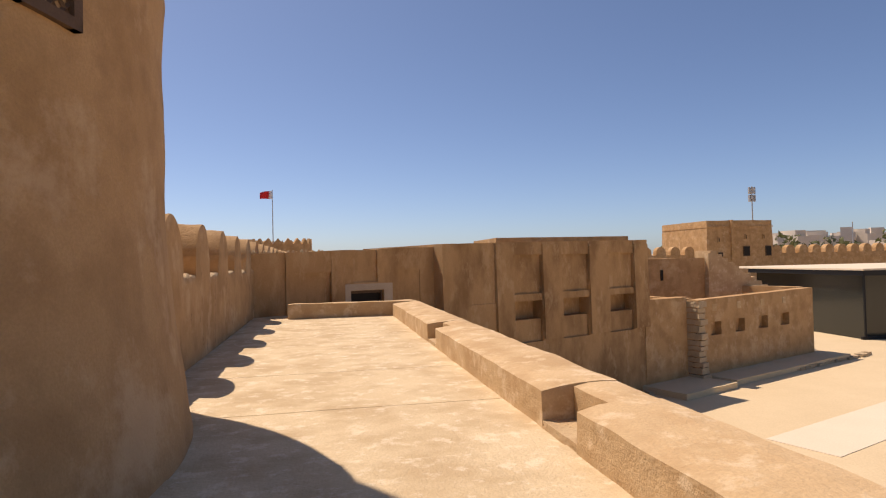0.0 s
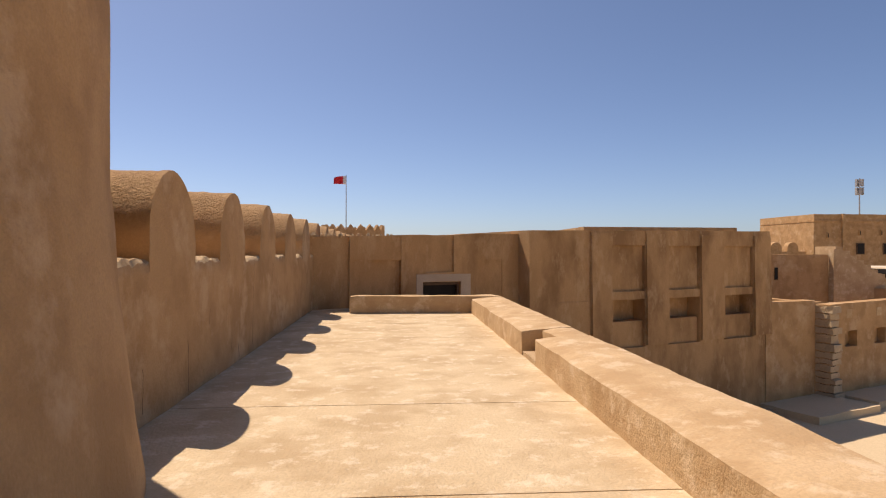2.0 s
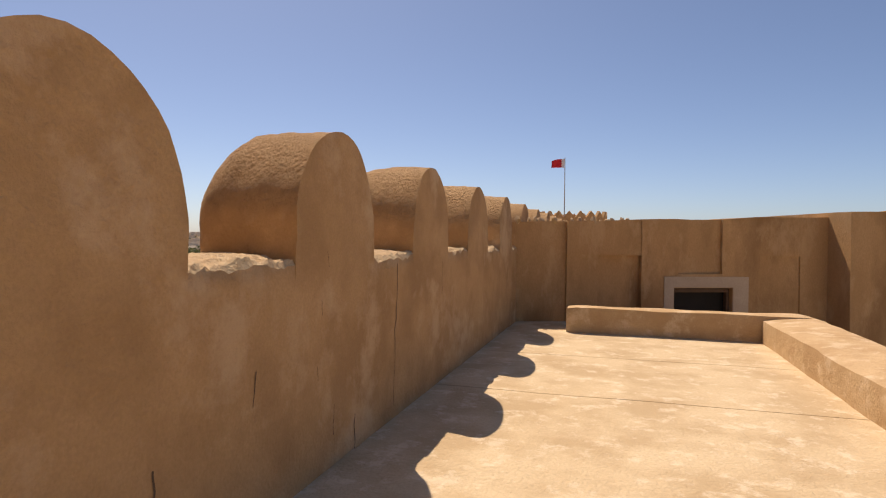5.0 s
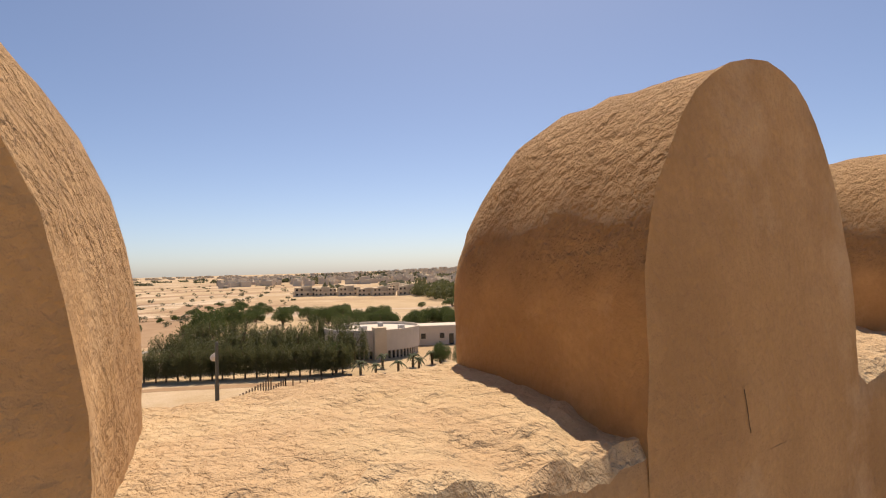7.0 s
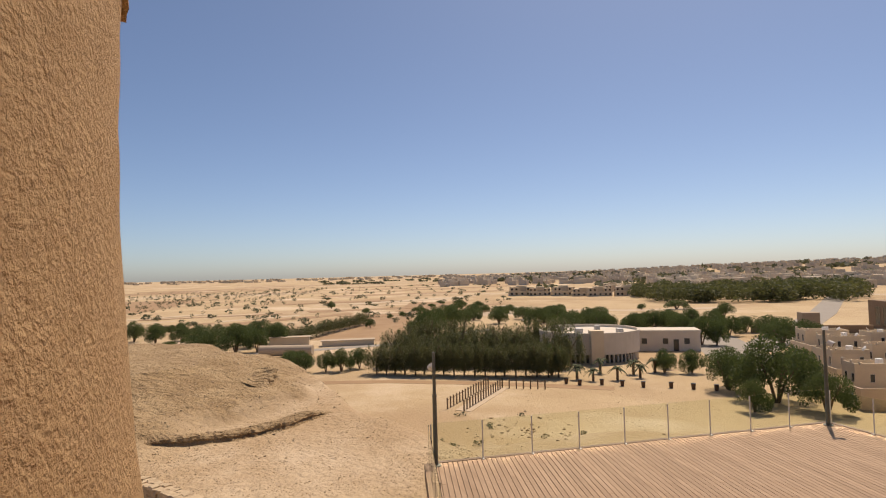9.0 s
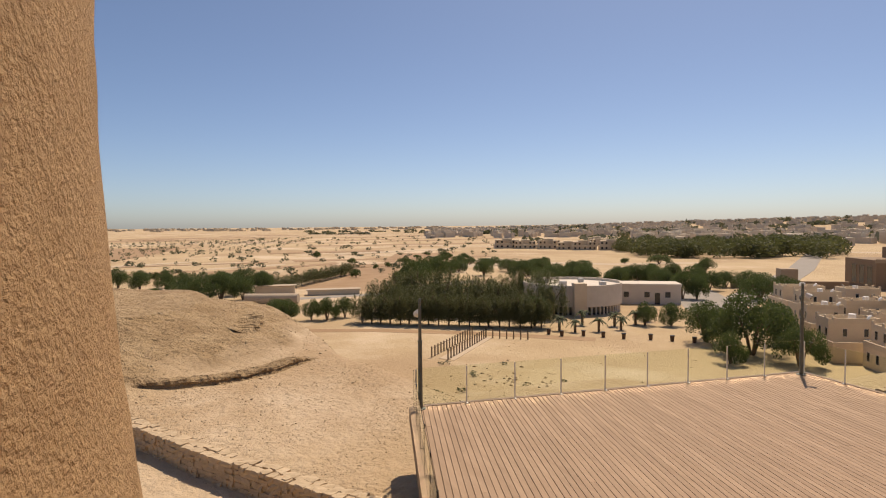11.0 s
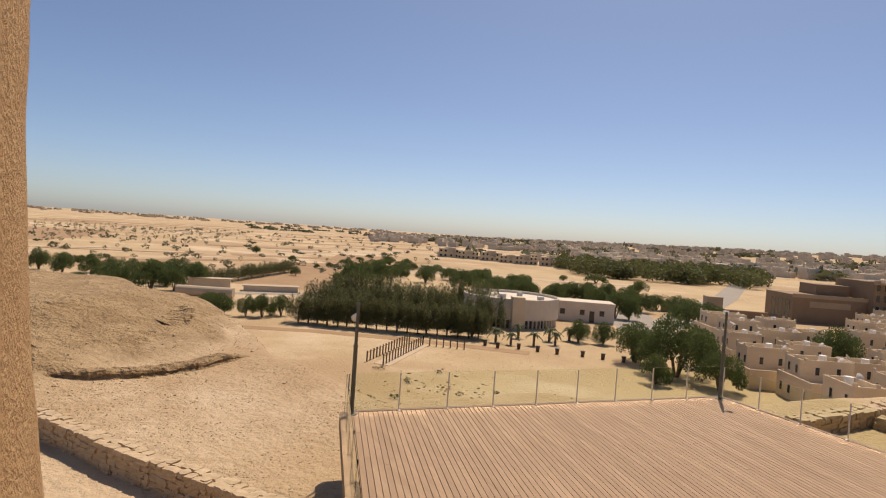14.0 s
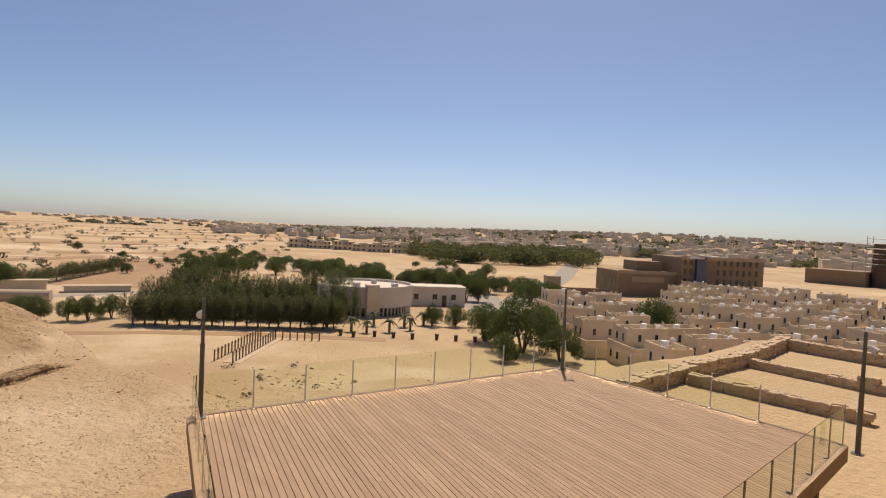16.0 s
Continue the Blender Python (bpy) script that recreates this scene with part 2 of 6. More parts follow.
def ground_material():
    """Desert sand, and darker banked earth inside a ragged oval on the mound."""
    m = bpy.data.materials.new("desert_ground")
    m.use_nodes = True
    nt = m.node_tree
    n, lk = nt.nodes, nt.links.new
    b1, b2 = n["Principled BSDF"], n.new("ShaderNodeBsdfPrincipled")
    surface(nt, b1, **SAND)
    surface(nt, b2, **EARTH)
    geo, mp, ln, t, ad, r, mx = [n.new("ShaderNode" + k) for k in ("NewGeometry", "Mapping", "VectorMath", "TexNoise", "Math", "MapRange", "MixShader")]
    mp.vector_type = "TEXTURE"
    mp.inputs["Location"].default_value, mp.inputs["Scale"].default_value = (-47, -2, -4.5), (16.0, 14.5, 60.0)
    lk(geo.outputs["Position"], mp.inputs["Vector"])
    ln.operation = "LENGTH"
    lk(mp.outputs["Vector"], ln.inputs[0])
    t.inputs["Scale"].default_value, t.inputs["Detail"].default_value = 0.35, 8.0
    lk(geo.outputs["Position"], t.inputs["Vector"])
    ad.operation, ad.inputs[1].default_value = "MULTIPLY_ADD", 0.35
    lk(t.outputs["Fac"], ad.inputs[0])
    lk(ln.outputs["Value"], ad.inputs[2])
    r.inputs["From Min"].default_value, r.inputs["From Max"].default_value = 1.10, 1.24
    lk(ad.outputs[0], r.inputs["Value"])
    for src, k in ((r.outputs["Result"], 0), (b2.outputs[0], 1), (b1.outputs[0], 2)):
        lk(src, mx.inputs[k])
    lk(mx.outputs[0], n["Material Output"].inputs["Surface"])
    return m


M_ground = ground_material()


# ---------- building tools ----------
def obj(name, bm, mat, parent=None, label="", category="", group="", kind="", smooth=False):
    me = bpy.data.meshes.new(name)
    bm.to_mesh(me)
    bm.free()
    for mm in (mat if isinstance(mat, (list, tuple)) else [mat]):
        me.materials.append(mm)
    if smooth:
        for p_ in me.polygons:
            p_.use_smooth = True
        me.set_sharp_from_angle(angle=radians(48))
    ob = new(name, me)
    if parent:
        ob.parent = parent
    return tagged(ob, label, category, group, kind)


def part(name, bm, mat, parent, label="", smooth=False):
    return obj(name, bm, mat, parent, label, smooth=smooth)


def thing(name, m, label, category, group="", kind=""):
    e = new(name)
    e.matrix_basis = m
    return tagged(e, label, category, group, kind)


def box(bm, x0, x1, y0, y1, z0, z1, step=None, m=None):
    """A box, its faces cut into squares of about step metres when step is given."""
    def cuts(a, b):
        k = max(1, int(round((b - a) / step))) if step else 1
        return [a + (b - a) * i / k for i in range(k + 1)]
    xs, ys, zs = cuts(x0, x1), cuts(y0, y1), cuts(z0, z1)
    made = {}

    def v(*c):
        key = tuple(round(q, 5) for q in c)
        if key not in made:
            p_ = Vector(c)
            made[key] = bm.verts.new(m @ p_ if m else p_)
        return made[key]

    def sheet(us, vs, f, flip):
        for i in range(len(us) - 1):
            for j in range(len(vs) - 1):
                q = [f(us[i], vs[j]), f(us[i + 1], vs[j]), f(us[i + 1], vs[j + 1]), f(us[i], vs[j + 1])]
                bm.faces.new([v(*c) for c in (q[::-1] if flip else q)])
    sheet(xs, ys, lambda a, b: (a, b, z0), True)
    sheet(xs, ys, lambda a, b: (a, b, z1), False)
    sheet(xs, zs, lambda a, b: (a, y0, b), False)
    sheet(xs, zs, lambda a, b: (a, y1, b), True)
    sheet(ys, zs, lambda a, b: (x0, a, b), True)
    sheet(ys, zs, lambda a, b: (x1, a, b), False)
    return bm


def wear(bm, amp=0.012, scale=1.7, m=None):
    """Uneven hand-made surfaces: every vertex shifts by smooth noise of its place."""
    for v in bm.verts:
        p_ = m @ v.co if m else v.co
        d = noise.noise_vector(p_ * scale) * amp + noise.noise_vector(p_ * scale * 4.1) * amp * 0.35
        v.co += d
    return bm


def cyl(bm, x, y, z0, z1, r0, r1=None, n=12, m=None):
    r1 = r0 if r1 is None else r1
    ring = []
    for z, r in ((z0, r0), (z1, r1)):
        row = []
        for i in range(n):
            a = 2 * math.pi * i / n
            p_ = Vector((x + r * math.cos(a), y + r * math.sin(a), z))
            row.append(bm.verts.new(m @ p_ if m else p_))
        ring.append(row)
    for i in range(n):
        k = (i + 1) % n
        bm.faces.new((ring[0][i], ring[0][k], ring[1][k], ring[1][i]))
    bm.faces.new(ring[0][::-1])
    bm.faces.new(ring[1])
    return bm


def tube(bm, a, b, r, n=8):
    a, b = Vector(a), Vector(b)
    q = (b - a).to_track_quat("Z", "Y").to_matrix().to_4x4()
    return cyl(bm, 0, 0, 0, (b - a).length, r, r, n, Matrix.Translation(a) @ q)


def smoothstep(a, b, x):
    t = min(1.0, max(0.0, (x - a) / (b - a)))
    return t * t * (3 - 2 * t)


# ---------- ground ----------
MOUND = [(0.0, 1.0), (0.58, 0.98), (0.615, 0.80), (0.78, 0.52), (1.0, 0.17), (1.04, 0.06), (1.2, 0.0)]


def mound_reach(x, y):
    """Distance from the mound's middle, 1 at its foot."""
    d = math.hypot((x + 47) / 16.0, (y + 2.0) / 14.5)
    return d + 0.07 * noise.noise(Vector((x * 0.16, y * 0.16, 5))) + 0.02 * noise.noise(Vector((x * 0.7, y * 0.7, 5)))


def ground_z(x, y):
    shelf = 1 - smoothstep(9.0, 17.0, y + 1.6 * noise.noise(Vector((x * 0.15, y * 0.15, 11))))
    u = max((-x - 21.0 - 34.0 * shelf) * (1 + 2.2 * smoothstep(26, 36, y)), (y - 54.5) * 2.2 - max(0.0, x + 2.0) * 2.5, x - 420.0, -y - 30.0)
    z = -5.35 - 9.15 * smoothstep(0, 34, u)
    if 0.5 < u < 46:
        z += (1 - smoothstep(26, 45, u)) * 0.35 * noise.noise(Vector((x * 0.12, y * 0.12, 0))) + (1 - smoothstep(26, 45, u)) * 0.1 * noise.noise(Vector((x * 0.5, y * 0.5, 3)))
    # the spoil mound: flat top with a lip, stepped flank, cut foot
    r = mound_reach(x, y)
    if r < 1.3:
        f = 1.0
        for (r0, f0), (r1, f1) in zip(MOUND, MOUND[1:]):
            if r0 <= r <= r1:
                f = f0 + (f1 - f0) * (r - r0) / (r1 - r0)
        if r > MOUND[-1][0]:
            f = 0.0
        lift = (-3.15 + 0.3 * noise.noise(Vector((x * 0.2, y * 0.2, 9))) - z) * f
        flank = smoothstep(0.0, 0.12, f) * (1 - smoothstep(0.9, 1.0, f))
        band = lift * 2.3 + 1.1 * noise.noise(Vector((x * 0.13, y * 0.13, 4)))
        lift += flank * 0.16 * (abs((band % 1.0) - 0.5) * 2 - 0.5)
        lift += flank * (0.26 * noise.noise(Vector((x * 0.5, y * 0.5, 3))) + 0.16 * abs(noise.noise(Vector((x * 1.4, y * 1.4, 7)))))
        z += lift
    # the low step below the stone wall, on the fort's side
    if x > -30 and y < 14:
        if -30 < x < -4:
            z -= 0.55 * smoothstep(-0.3, 0.3, (x + 15.3) * 0.588 - (y - 12.1) * 0.808)
    rr = math.hypot(x, y)
    if rr > 500:
        ang = math.degrees(math.atan2(y, -x))
        z += 26 * smoothstep(700, 1700, rr) * smoothstep(18, 60, ang) * (0.8 + 0.25 * noise.noise(Vector((x * 0.002, y * 0.002, 1))))
    return z


def axis(c, n, reach, near):
    k = math.asinh(reach / near)
    return [c + near * math.sinh(k * (2 * i / n - 1)) for i in range(n + 1)]


gx, gy = axis(-34.0, 400, 4700.0, 16.0), axis(10.0, 400, 4700.0, 16.0)
bm = bmesh.new()
grid = [[bm.verts.new((x, y, ground_z(x, y))) for y in gy] for x in gx]
for i in range(len(gx) - 1):
    for j in range(len(gy) - 1):
        bm.faces.new((grid[i][j], grid[i + 1][j], grid[i + 1][j + 1], grid[i][j + 1]))
obj("ground", bm, M_ground, None, "pale desert sand falling from the fort hill to a wide plain", "ground", kind="structure", smooth=True)

# ---------- the fort: wall walk ----------
# round tower
TC = Vector((-5.05, 3.07, 0))
TOWER = [(-7.5, 5.15), (-3.5, 4.75), (-0.4, 4.35), (0.5, 4.24), (1.2, 4.15), (1.9, 4.10), (3.4, 4.09), (3.95, 4.12), (4.3, 3.72), (5.2, 3.40), (6.2, 3.44), (6.8, 3.60)]


def tower_radius(z):
    for (z0, r0), (z1, r1) in zip(TOWER, TOWER[1:]):
        if z <= z1:
            return r0 + (r1 - r0) * (z - z0) / (z1 - z0)
    return TOWER[-1][1]


def round_tower():
    t = thing("round_tower", pose(TC.x, TC.y, -7.5), "tall round sand-plastered fort tower with battered foot", "tower")
    for nm, a0, a1, mat, lab in (("inner_wall", -130, 42, M_plaster, "smooth ochre plaster, stained and cracked"),
                                 ("outer_wall", 42, 230, M_rough, "coarse chopped ochre plaster")):
        bm = bmesh.new()
        nz_, na = 104, int((a1 - a0) / 1.6)
        rows = []
        for i in range(nz_ + 1):
            z = -7.5 + 14.3 * i / nz_
            row = []
            for j in range(na + 1):
                a = radians(a0 + (a1 - a0) * j / na)
                r = tower_radius(z)
                p_ = Vector((math.cos(a), math.sin(a), 0))
                w = Vector((TC.x + p_.x * r, TC.y + p_.y * r, z))
                r += 0.02 * noise.noise(w * 0.8) + 0.012 * noise.noise(w * 3.0)
                row.append(bm.verts.new((p_.x * r, p_.y * r, z + 7.5)))
            rows.append(row)
        for i in range(nz_):
            for j in range(na):
                bm.faces.new((rows[i][j], rows[i][j + 1], rows[i + 1][j + 1], rows[i + 1][j]))
        part(nm, bm, mat, t, lab, smooth=True)
    bm = bmesh.new()
    cyl(bm, 0, 0, 13.6, 14.2, 3.5, 3.5, 48)
    part("roof", bm, M_floor, t)
    # projecting drop box over the outer face
    bm = bmesh.new()
    mb = pose(0, 0, 0, 0, 0, 100)
    box(bm, 3.9, 4.22, -0.5, 0.5, 11.1, 11.8, 0.12, mb)
    for v in bm.verts:
        if v.co.z < 11.3:
            v.co.x, v.co.y = v.co.x * 0.975, v.co.y * 0.975
    wear(bm, 0.03, 2.0)
    part("drop_box", bm, M_rough, t, "projecting plastered box near the tower top")
    # lattice windows
    for az, z0, z1, wd, mat in ((-17.5, 10.38, 11.1, 0.5, M_darkwood), (71.0, 10.06, 10.55, 0.5, M_darkwood)):
        mw = pose(0, 0, 0, 0, 0, az)
        fr = bmesh.new()
        R = tower_radius((z0 + z1) / 2 - 7.5) - 0.01
        for a_, b_, c_, d_ in ((-wd / 2, -wd / 2 + 0.07, z0, z1), (wd / 2 - 0.07, wd / 2, z0, z1), (-wd / 2, wd / 2, z1 - 0.07, z1), (-wd / 2, wd / 2, z0, z0 + 0.07)):
            box(fr, R - 0.1, R + 0.06, a_, b_, c_, d_, None, mw)
        w = part("lattice_window", fr, M_darkwood, t, "carved wooden lattice in a dark frame")
        bk = bmesh.new()
        box(bk, R - 0.1, R - 0.02, -wd / 2 + 0.02, wd / 2 - 0.02, z0 + 0.02, z1 - 0.02, None, mw)
        part("dark_opening", bk, M_dark, w)
        lt = bmesh.new()
        k = 8
        for s in (-1, 1):
            for i in range(-k, k + 1):
                o = i * 0.1
                p0, p1 = Vector((R + 0.02, -wd / 2, (z0 + z1) / 2 + o - s * wd / 2)), Vector((R + 0.02, wd / 2, (z0 + z1) / 2 + o + s * wd / 2))
                d = p1 - p0
                t0, t1 = 0.0, 1.0
                lo, hi = sorted(((z0 + 0.04 - p0.z) / d.z, (z1 - 0.04 - p0.z) / d.z))
                t0, t1 = max(t0, lo), min(t1, hi)
                if t1 - t0 > 0.08:
                    tube(lt, mw @ (p0 + d * t0), mw @ (p0 + d * t1), 0.016, 4)
        part("lattice", lt, M_darkwood, w)
    return t


round_tower()

WX0, WX1, LEDGE, MTOP = -2.5, -1.62, 1.37, 2.165
SKEW = 0.29
MERLON_Y0, PITCH, MHALF = 6.67, 2.03, 0.56


def face_swell(y, z):
    """How far the inner wall face stands out of true at a place."""
    return 0.016 * noise.noise(Vector((y * 1.3, z * 1.3, 2.0))) + 0.006 * noise.noise(Vector((y * 5.0, z * 5.0, 6.0)))


def merlon_mesh(seed, yc):
    """Round-headed merlon set askew in the wall: smooth inner face and sides, coarse barrel top, rounded outer end."""
    bm = bmesh.new()
    nu, nv, ni = 22, 30, 10
    base = -0.13
    depth = WX1 - WX0
    rows = []
    for i in range(nu + 1):
        u = i / nu
        x = -u * depth
        e = max(0.0, (u - 0.64) / 0.36)
        s = math.sqrt(max(0.0, 1 - (e * 0.91) ** 2.6))
        top = (MTOP - LEDGE) * (0.52 + 0.48 * s) + 0.035 * u
        hw = MHALF * (0.94 + 0.06 * s)
        row = []
        for j in range(nv + 1):
            q = -1 + 2 * j / nv
            a = abs(q)
            if a > 0.66:
                yy, zz = hw, base + (1 - a) / 0.34 * (0.20 - base)
            else:
                th = (0.66 - a) / 0.66 * math.pi / 2
                yy = hw * math.cos(th) ** 0.95
                zz = 0.20 + (top - 0.20) * math.sin(th) ** 0.95 + 0.02 * math.sin(th) ** 8 * s
            yy *= 1 if q > 0 else -1
            p_ = Vector((x, yy + u * depth * SKEW, zz))
            w = noise.noise_vector(p_ * 2.3 + Vector((seed * 7.1, 0, 0))) * 0.02 + noise.noise_vector(p_ * 9 + Vector((seed * 3.1, 0, 0))) * 0.010
            if i == 0:
                w = Vector((face_swell(yc + yy, LEDGE + zz), w.y, w.z if zz > 0 else 0))
            row.append(bm.verts.new(p_ + w))
        rows.append(row)
    for i in range(nu):
        for j in range(nv):
            f = bm.faces.new((rows[i][j], rows[i][j + 1], rows[i + 1][j + 1], rows[i + 1][j]))
            f.smooth = True
            f.material_index = 1
    half = nv // 2
    for row, mi in ((rows[0], 0), (rows[-1], 1)):
        strips = []
        for k in range(half):
            a, b = row[k], row[nv - k]
            line = [a]
            for q in range(1, ni):
                c_ = a.co.lerp(b.co, q / ni)
                if mi == 0:
                    c_.x = face_swell(yc + c_.y, LEDGE + c_.z)
                line.append(bm.verts.new(c_))
            strips.append(line + [b])
        for s0, s1 in zip(strips, strips[1:]):
            for q in range(ni):
                f = bm.faces.new((s0[q], s0[q + 1], s1[q + 1], s1[q]))
                f.material_index, f.smooth = mi, True
        for q in range(ni):
            f = bm.faces.new((strips[-1][q], strips[-1][q + 1], row[half]))
            f.material_index, f.smooth = mi, True
    bmesh.ops.recalc_face_normals(bm, faces=bm.faces)
    for e in bm.edges:
        if e.verts[0] in set(rows[0]) and e.verts[1] in set(rows[0]):
            e.smooth = False
    me = bpy.data.meshes.new("merlon")
    bm.to_mesh(me)
    bm.free()
    me.materials.append(M_plaster)
    me.materials.append(M_merlon)
    return me


def crenel_mesh(seed, yc):
    """The broken stone ledge between two merlons."""
    bm = bmesh.new()
    w, nx, ny = PITCH - 2 * MHALF, 30, 30
    depth = WX1 - WX0
    rows = []
    for i in range(nx + 1):
        u = i / nx
        row = []
        for j in range(ny + 1):
            y = -w / 2 - 0.05 + (w + 0.10) * j / ny
            p_ = Vector((u * 2.2 + seed * 5.3, y * 2.6, seed))
            z = 0.014 * noise.noise(p_) + 0.010 * noise.noise(p_ * 3.2) + 0.010 * noise.noise(p_ * 8.0)
            edge = 1 - smoothstep(0.0, 0.4, u)
            z += edge * (0.04 * noise.noise(p_ * 2.1) + 0.02 * noise.noise(p_ * 6.0) - 0.025) + 0.012
            x = -u * depth
            if i == 0:
                x = face_swell(yc + y, LEDGE) - 0.004
                z -= 0.03 + 0.03 * noise.noise(p_ * 4.0)
            row.append(bm.verts.new((x, y + u * depth * SKEW, z)))
        rows.append(row)
    for i in range(nx):
        for j in range(ny):
            bm.faces.new((rows[i][j], rows[i + 1][j], rows[i + 1][j + 1], rows[i][j + 1]))
    low = []
    for v in rows[0]:
        zz = -0.13
        low.append(bm.verts.new((face_swell(yc + v.co.y, LEDGE + zz), v.co.y, zz)))
    for j in range(ny):
        f = bm.faces.new((rows[0][j], rows[0][j + 1], low[j + 1], low[j]))
        f.material_index, f.smooth = 1, True
    out = [bm.verts.new((v.co.x, v.co.y, -0.13)) for v in rows[-1]]
    for j in range(ny):
        bm.faces.new((rows[-1][j + 1], rows[-1][j], out[j], out[j + 1]))
    bmesh.ops.recalc_face_normals(bm, faces=bm.faces)
    me = bpy.data.meshes.new("crenel_ledge")
    bm.to_mesh(me)
    bm.free()
    me.materials.append(M_ledge)
    me.materials.append(M_plaster)
    return me


bm = bmesh.new()
box(bm, WX0, WX1, 4.6, 15.7, -7.5, LEDGE - 0.13, 0.16)
for v in bm.verts:
    if abs(v.co.x - WX1) < 1e-4:
        v.co.x += face_swell(v.co.y, v.co.z)
    elif abs(v.co.x - WX0) < 1e-4:
        v.co.x += 0.03 * noise.noise(v.co * 1.2)
wall_w = obj("wall_west", bm, M_plaster, None, "long ochre plastered parapet wall with round-headed merlons", "wall", kind="structure", smooth=True)
bm = bmesh.new()
box(bm, WX0, WX1, 15.7, 58, -7.5, LEDGE - 0.12, 1.0)
wear(bm, 0.02, 0.6)
wall_w2 = obj("wall_west_far", bm, M_plaster, None, "further run of the merloned plaster wall", "wall", kind="structure")
merlons = [merlon_mesh(k, MERLON_Y0 + PITCH * k) for k in range(6)]
ledges = [crenel_mesh(k, MERLON_Y0 + PITCH * (k - 0.5)) for k in range(6)]
for k in range(25):
    par = wall_w if k < 5 else wall_w2
    for nm, me, yc, zc in (("merlon", merlons[min(k, 4 + k % 2)], MERLON_Y0 + PITCH * k, LEDGE), ("crenel_ledge", ledges[min(k, 4 + k % 2)], MERLON_Y0 + PITCH * (k - 0.5), LEDGE)):
        o = new(nm, me)
        o.location = (WX1, yc, zc)
        o.parent = par

# cracks in the wall below the crenels: narrow dark grooves with a broken run
def crack(y, z0, z1, seed, width=0.012):
    bm = bmesh.new()
    k = 26
    pts = []
    for i in range(k + 1):
        z = z0 + (z1 - z0) * i / k
        yy = y + 0.07 * noise.noise(Vector((seed, z * 2.2, 0))) + 0.025 * noise.noise(Vector((seed, z * 9, 0)))
        w = width * (0.35 + 0.8 * abs(noise.noise(Vector((seed, z * 3, 7)))))
        pts.append((yy, z, w))
    vs = []
    for yy, z, w in pts:
        vs.append((bm.verts.new((WX1 + face_swell(yy, z) + 0.003, yy - w, z)), bm.verts.new((WX1 + face_swell(yy, z) + 0.0015, yy, z)), bm.verts.new((WX1 + face_swell(yy, z) + 0.003, yy + w, z))))
    for a, b in zip(vs, vs[1:]):
        bm.faces.new((a[0], a[1], b[1], b[0]))
        bm.faces.new((a[1], a[2], b[2], b[1]))
    obj("crack", bm, M_darkwood, wall_w)


for y, z0, z1, s in ((9.72, 0.1, 1.28, 1), (7.05, -0.0, 0.55, 2), (6.0, 0.1, 0.5, 3), (11.1, 0.9, 1.25, 4), (8.9, 0.0, 0.25, 5), (7.75, 0.62, 0.8, 6)):
    crack(y, z0, z1, s, 0.008)
for y, z0, z1, s in ((8.62, 0.2, 0.4, 9), (8.45, 1.0, 1.1, 10), (8.52, 1.3, 1.4, 11), (8.4, 0.6, 0.7, 12)):
    crack(y, z0, z1, s, 0.0028)

# walkway: bed and plaster slabs with joints
bm = bmesh.new()
box(bm, WX1 - 0.02, 2.92, -9, 15.3, -7, -0.03)
obj("walkway_bed", bm, M_plaster, None, "solid plastered mass carrying the wall walk", "wall", kind="structure")
floor = obj("floor", box(bmesh.new(), WX1, 2.6, -9, 15.28, -0.03, -0.012), M_floor, None, "sun-bleached plaster walkway floor with cross joints", "floor", kind="structure")
joints = [-9.0, -6.5, -4.2, -1.9, 0.6, 2.72, 4.44, 6.56, 8.92, 10.9, 12.9, 15.0]
for i, (a, b) in enumerate(zip(joints, joints[1:])):
    bm = bmesh.new()
    box(bm, WX1, 2.56, a + 0.008, b - 0.008, -0.012, 0.0, 0.35)
    for v in bm.verts:
        if v.co.z > -0.005:
            v.co.z += 0.006 * noise.noise(v.co * 1.1) + (0.012 if i % 3 == 1 else 0.0) * (1 - smoothstep(0, 0.4, b - v.co.y))
            v.co.y += 0.008 * noise.noise(Vector((v.co.x * 2.5, v.co.y, 4)))
    part("floor_slab", bm, M_floor, floor)
bm = bmesh.new()
box(bm, WX1, -0.66, 15.0, 16.4, -7, -0.004, 0.3)
obj("floor_strip", bm, M_floor, None, "narrow plaster landing beside the end wall", "floor", kind="structure")
bm = bmesh.new()
box(bm, -0.66, 6.0, 15.3, 19.0, -7, -1.5)
obj("floor_low_landing", bm, M_floor, None, "sunken landing before the low door", "floor", kind="structure")

# low parapet at the walkway's edge
par = new("low_parapet")
tagged(par, "low plastered kerb wall with drain notches and flaking top", "parapet", kind="structure")


def kerb(x0, x1, y0, y1, h0, h1, lab=""):
    bm = bmesh.new()
    box(bm, x0, x1, y0, y1, -0.02, 1.0, 0.16)
    for v in bm.verts:
        k = (v.co.z + 0.02) / 1.02
        f = (v.co.x - 2.22) / 0.7 if x1 - x0 < 1.2 else 0.0
        h = h0 + (h1 - h0) * f
        v.co.z = -0.02 + (h + 0.02) * k
        if k > 0.999 and (abs(v.co.x - x0) < 1e-4 or abs(v.co.x - x1) < 1e-4):
            v.co.z -= 0.018
    wear(bm, 0.016, 2.2)
    part("kerb_section", bm, M_cap, par, lab, smooth=False)


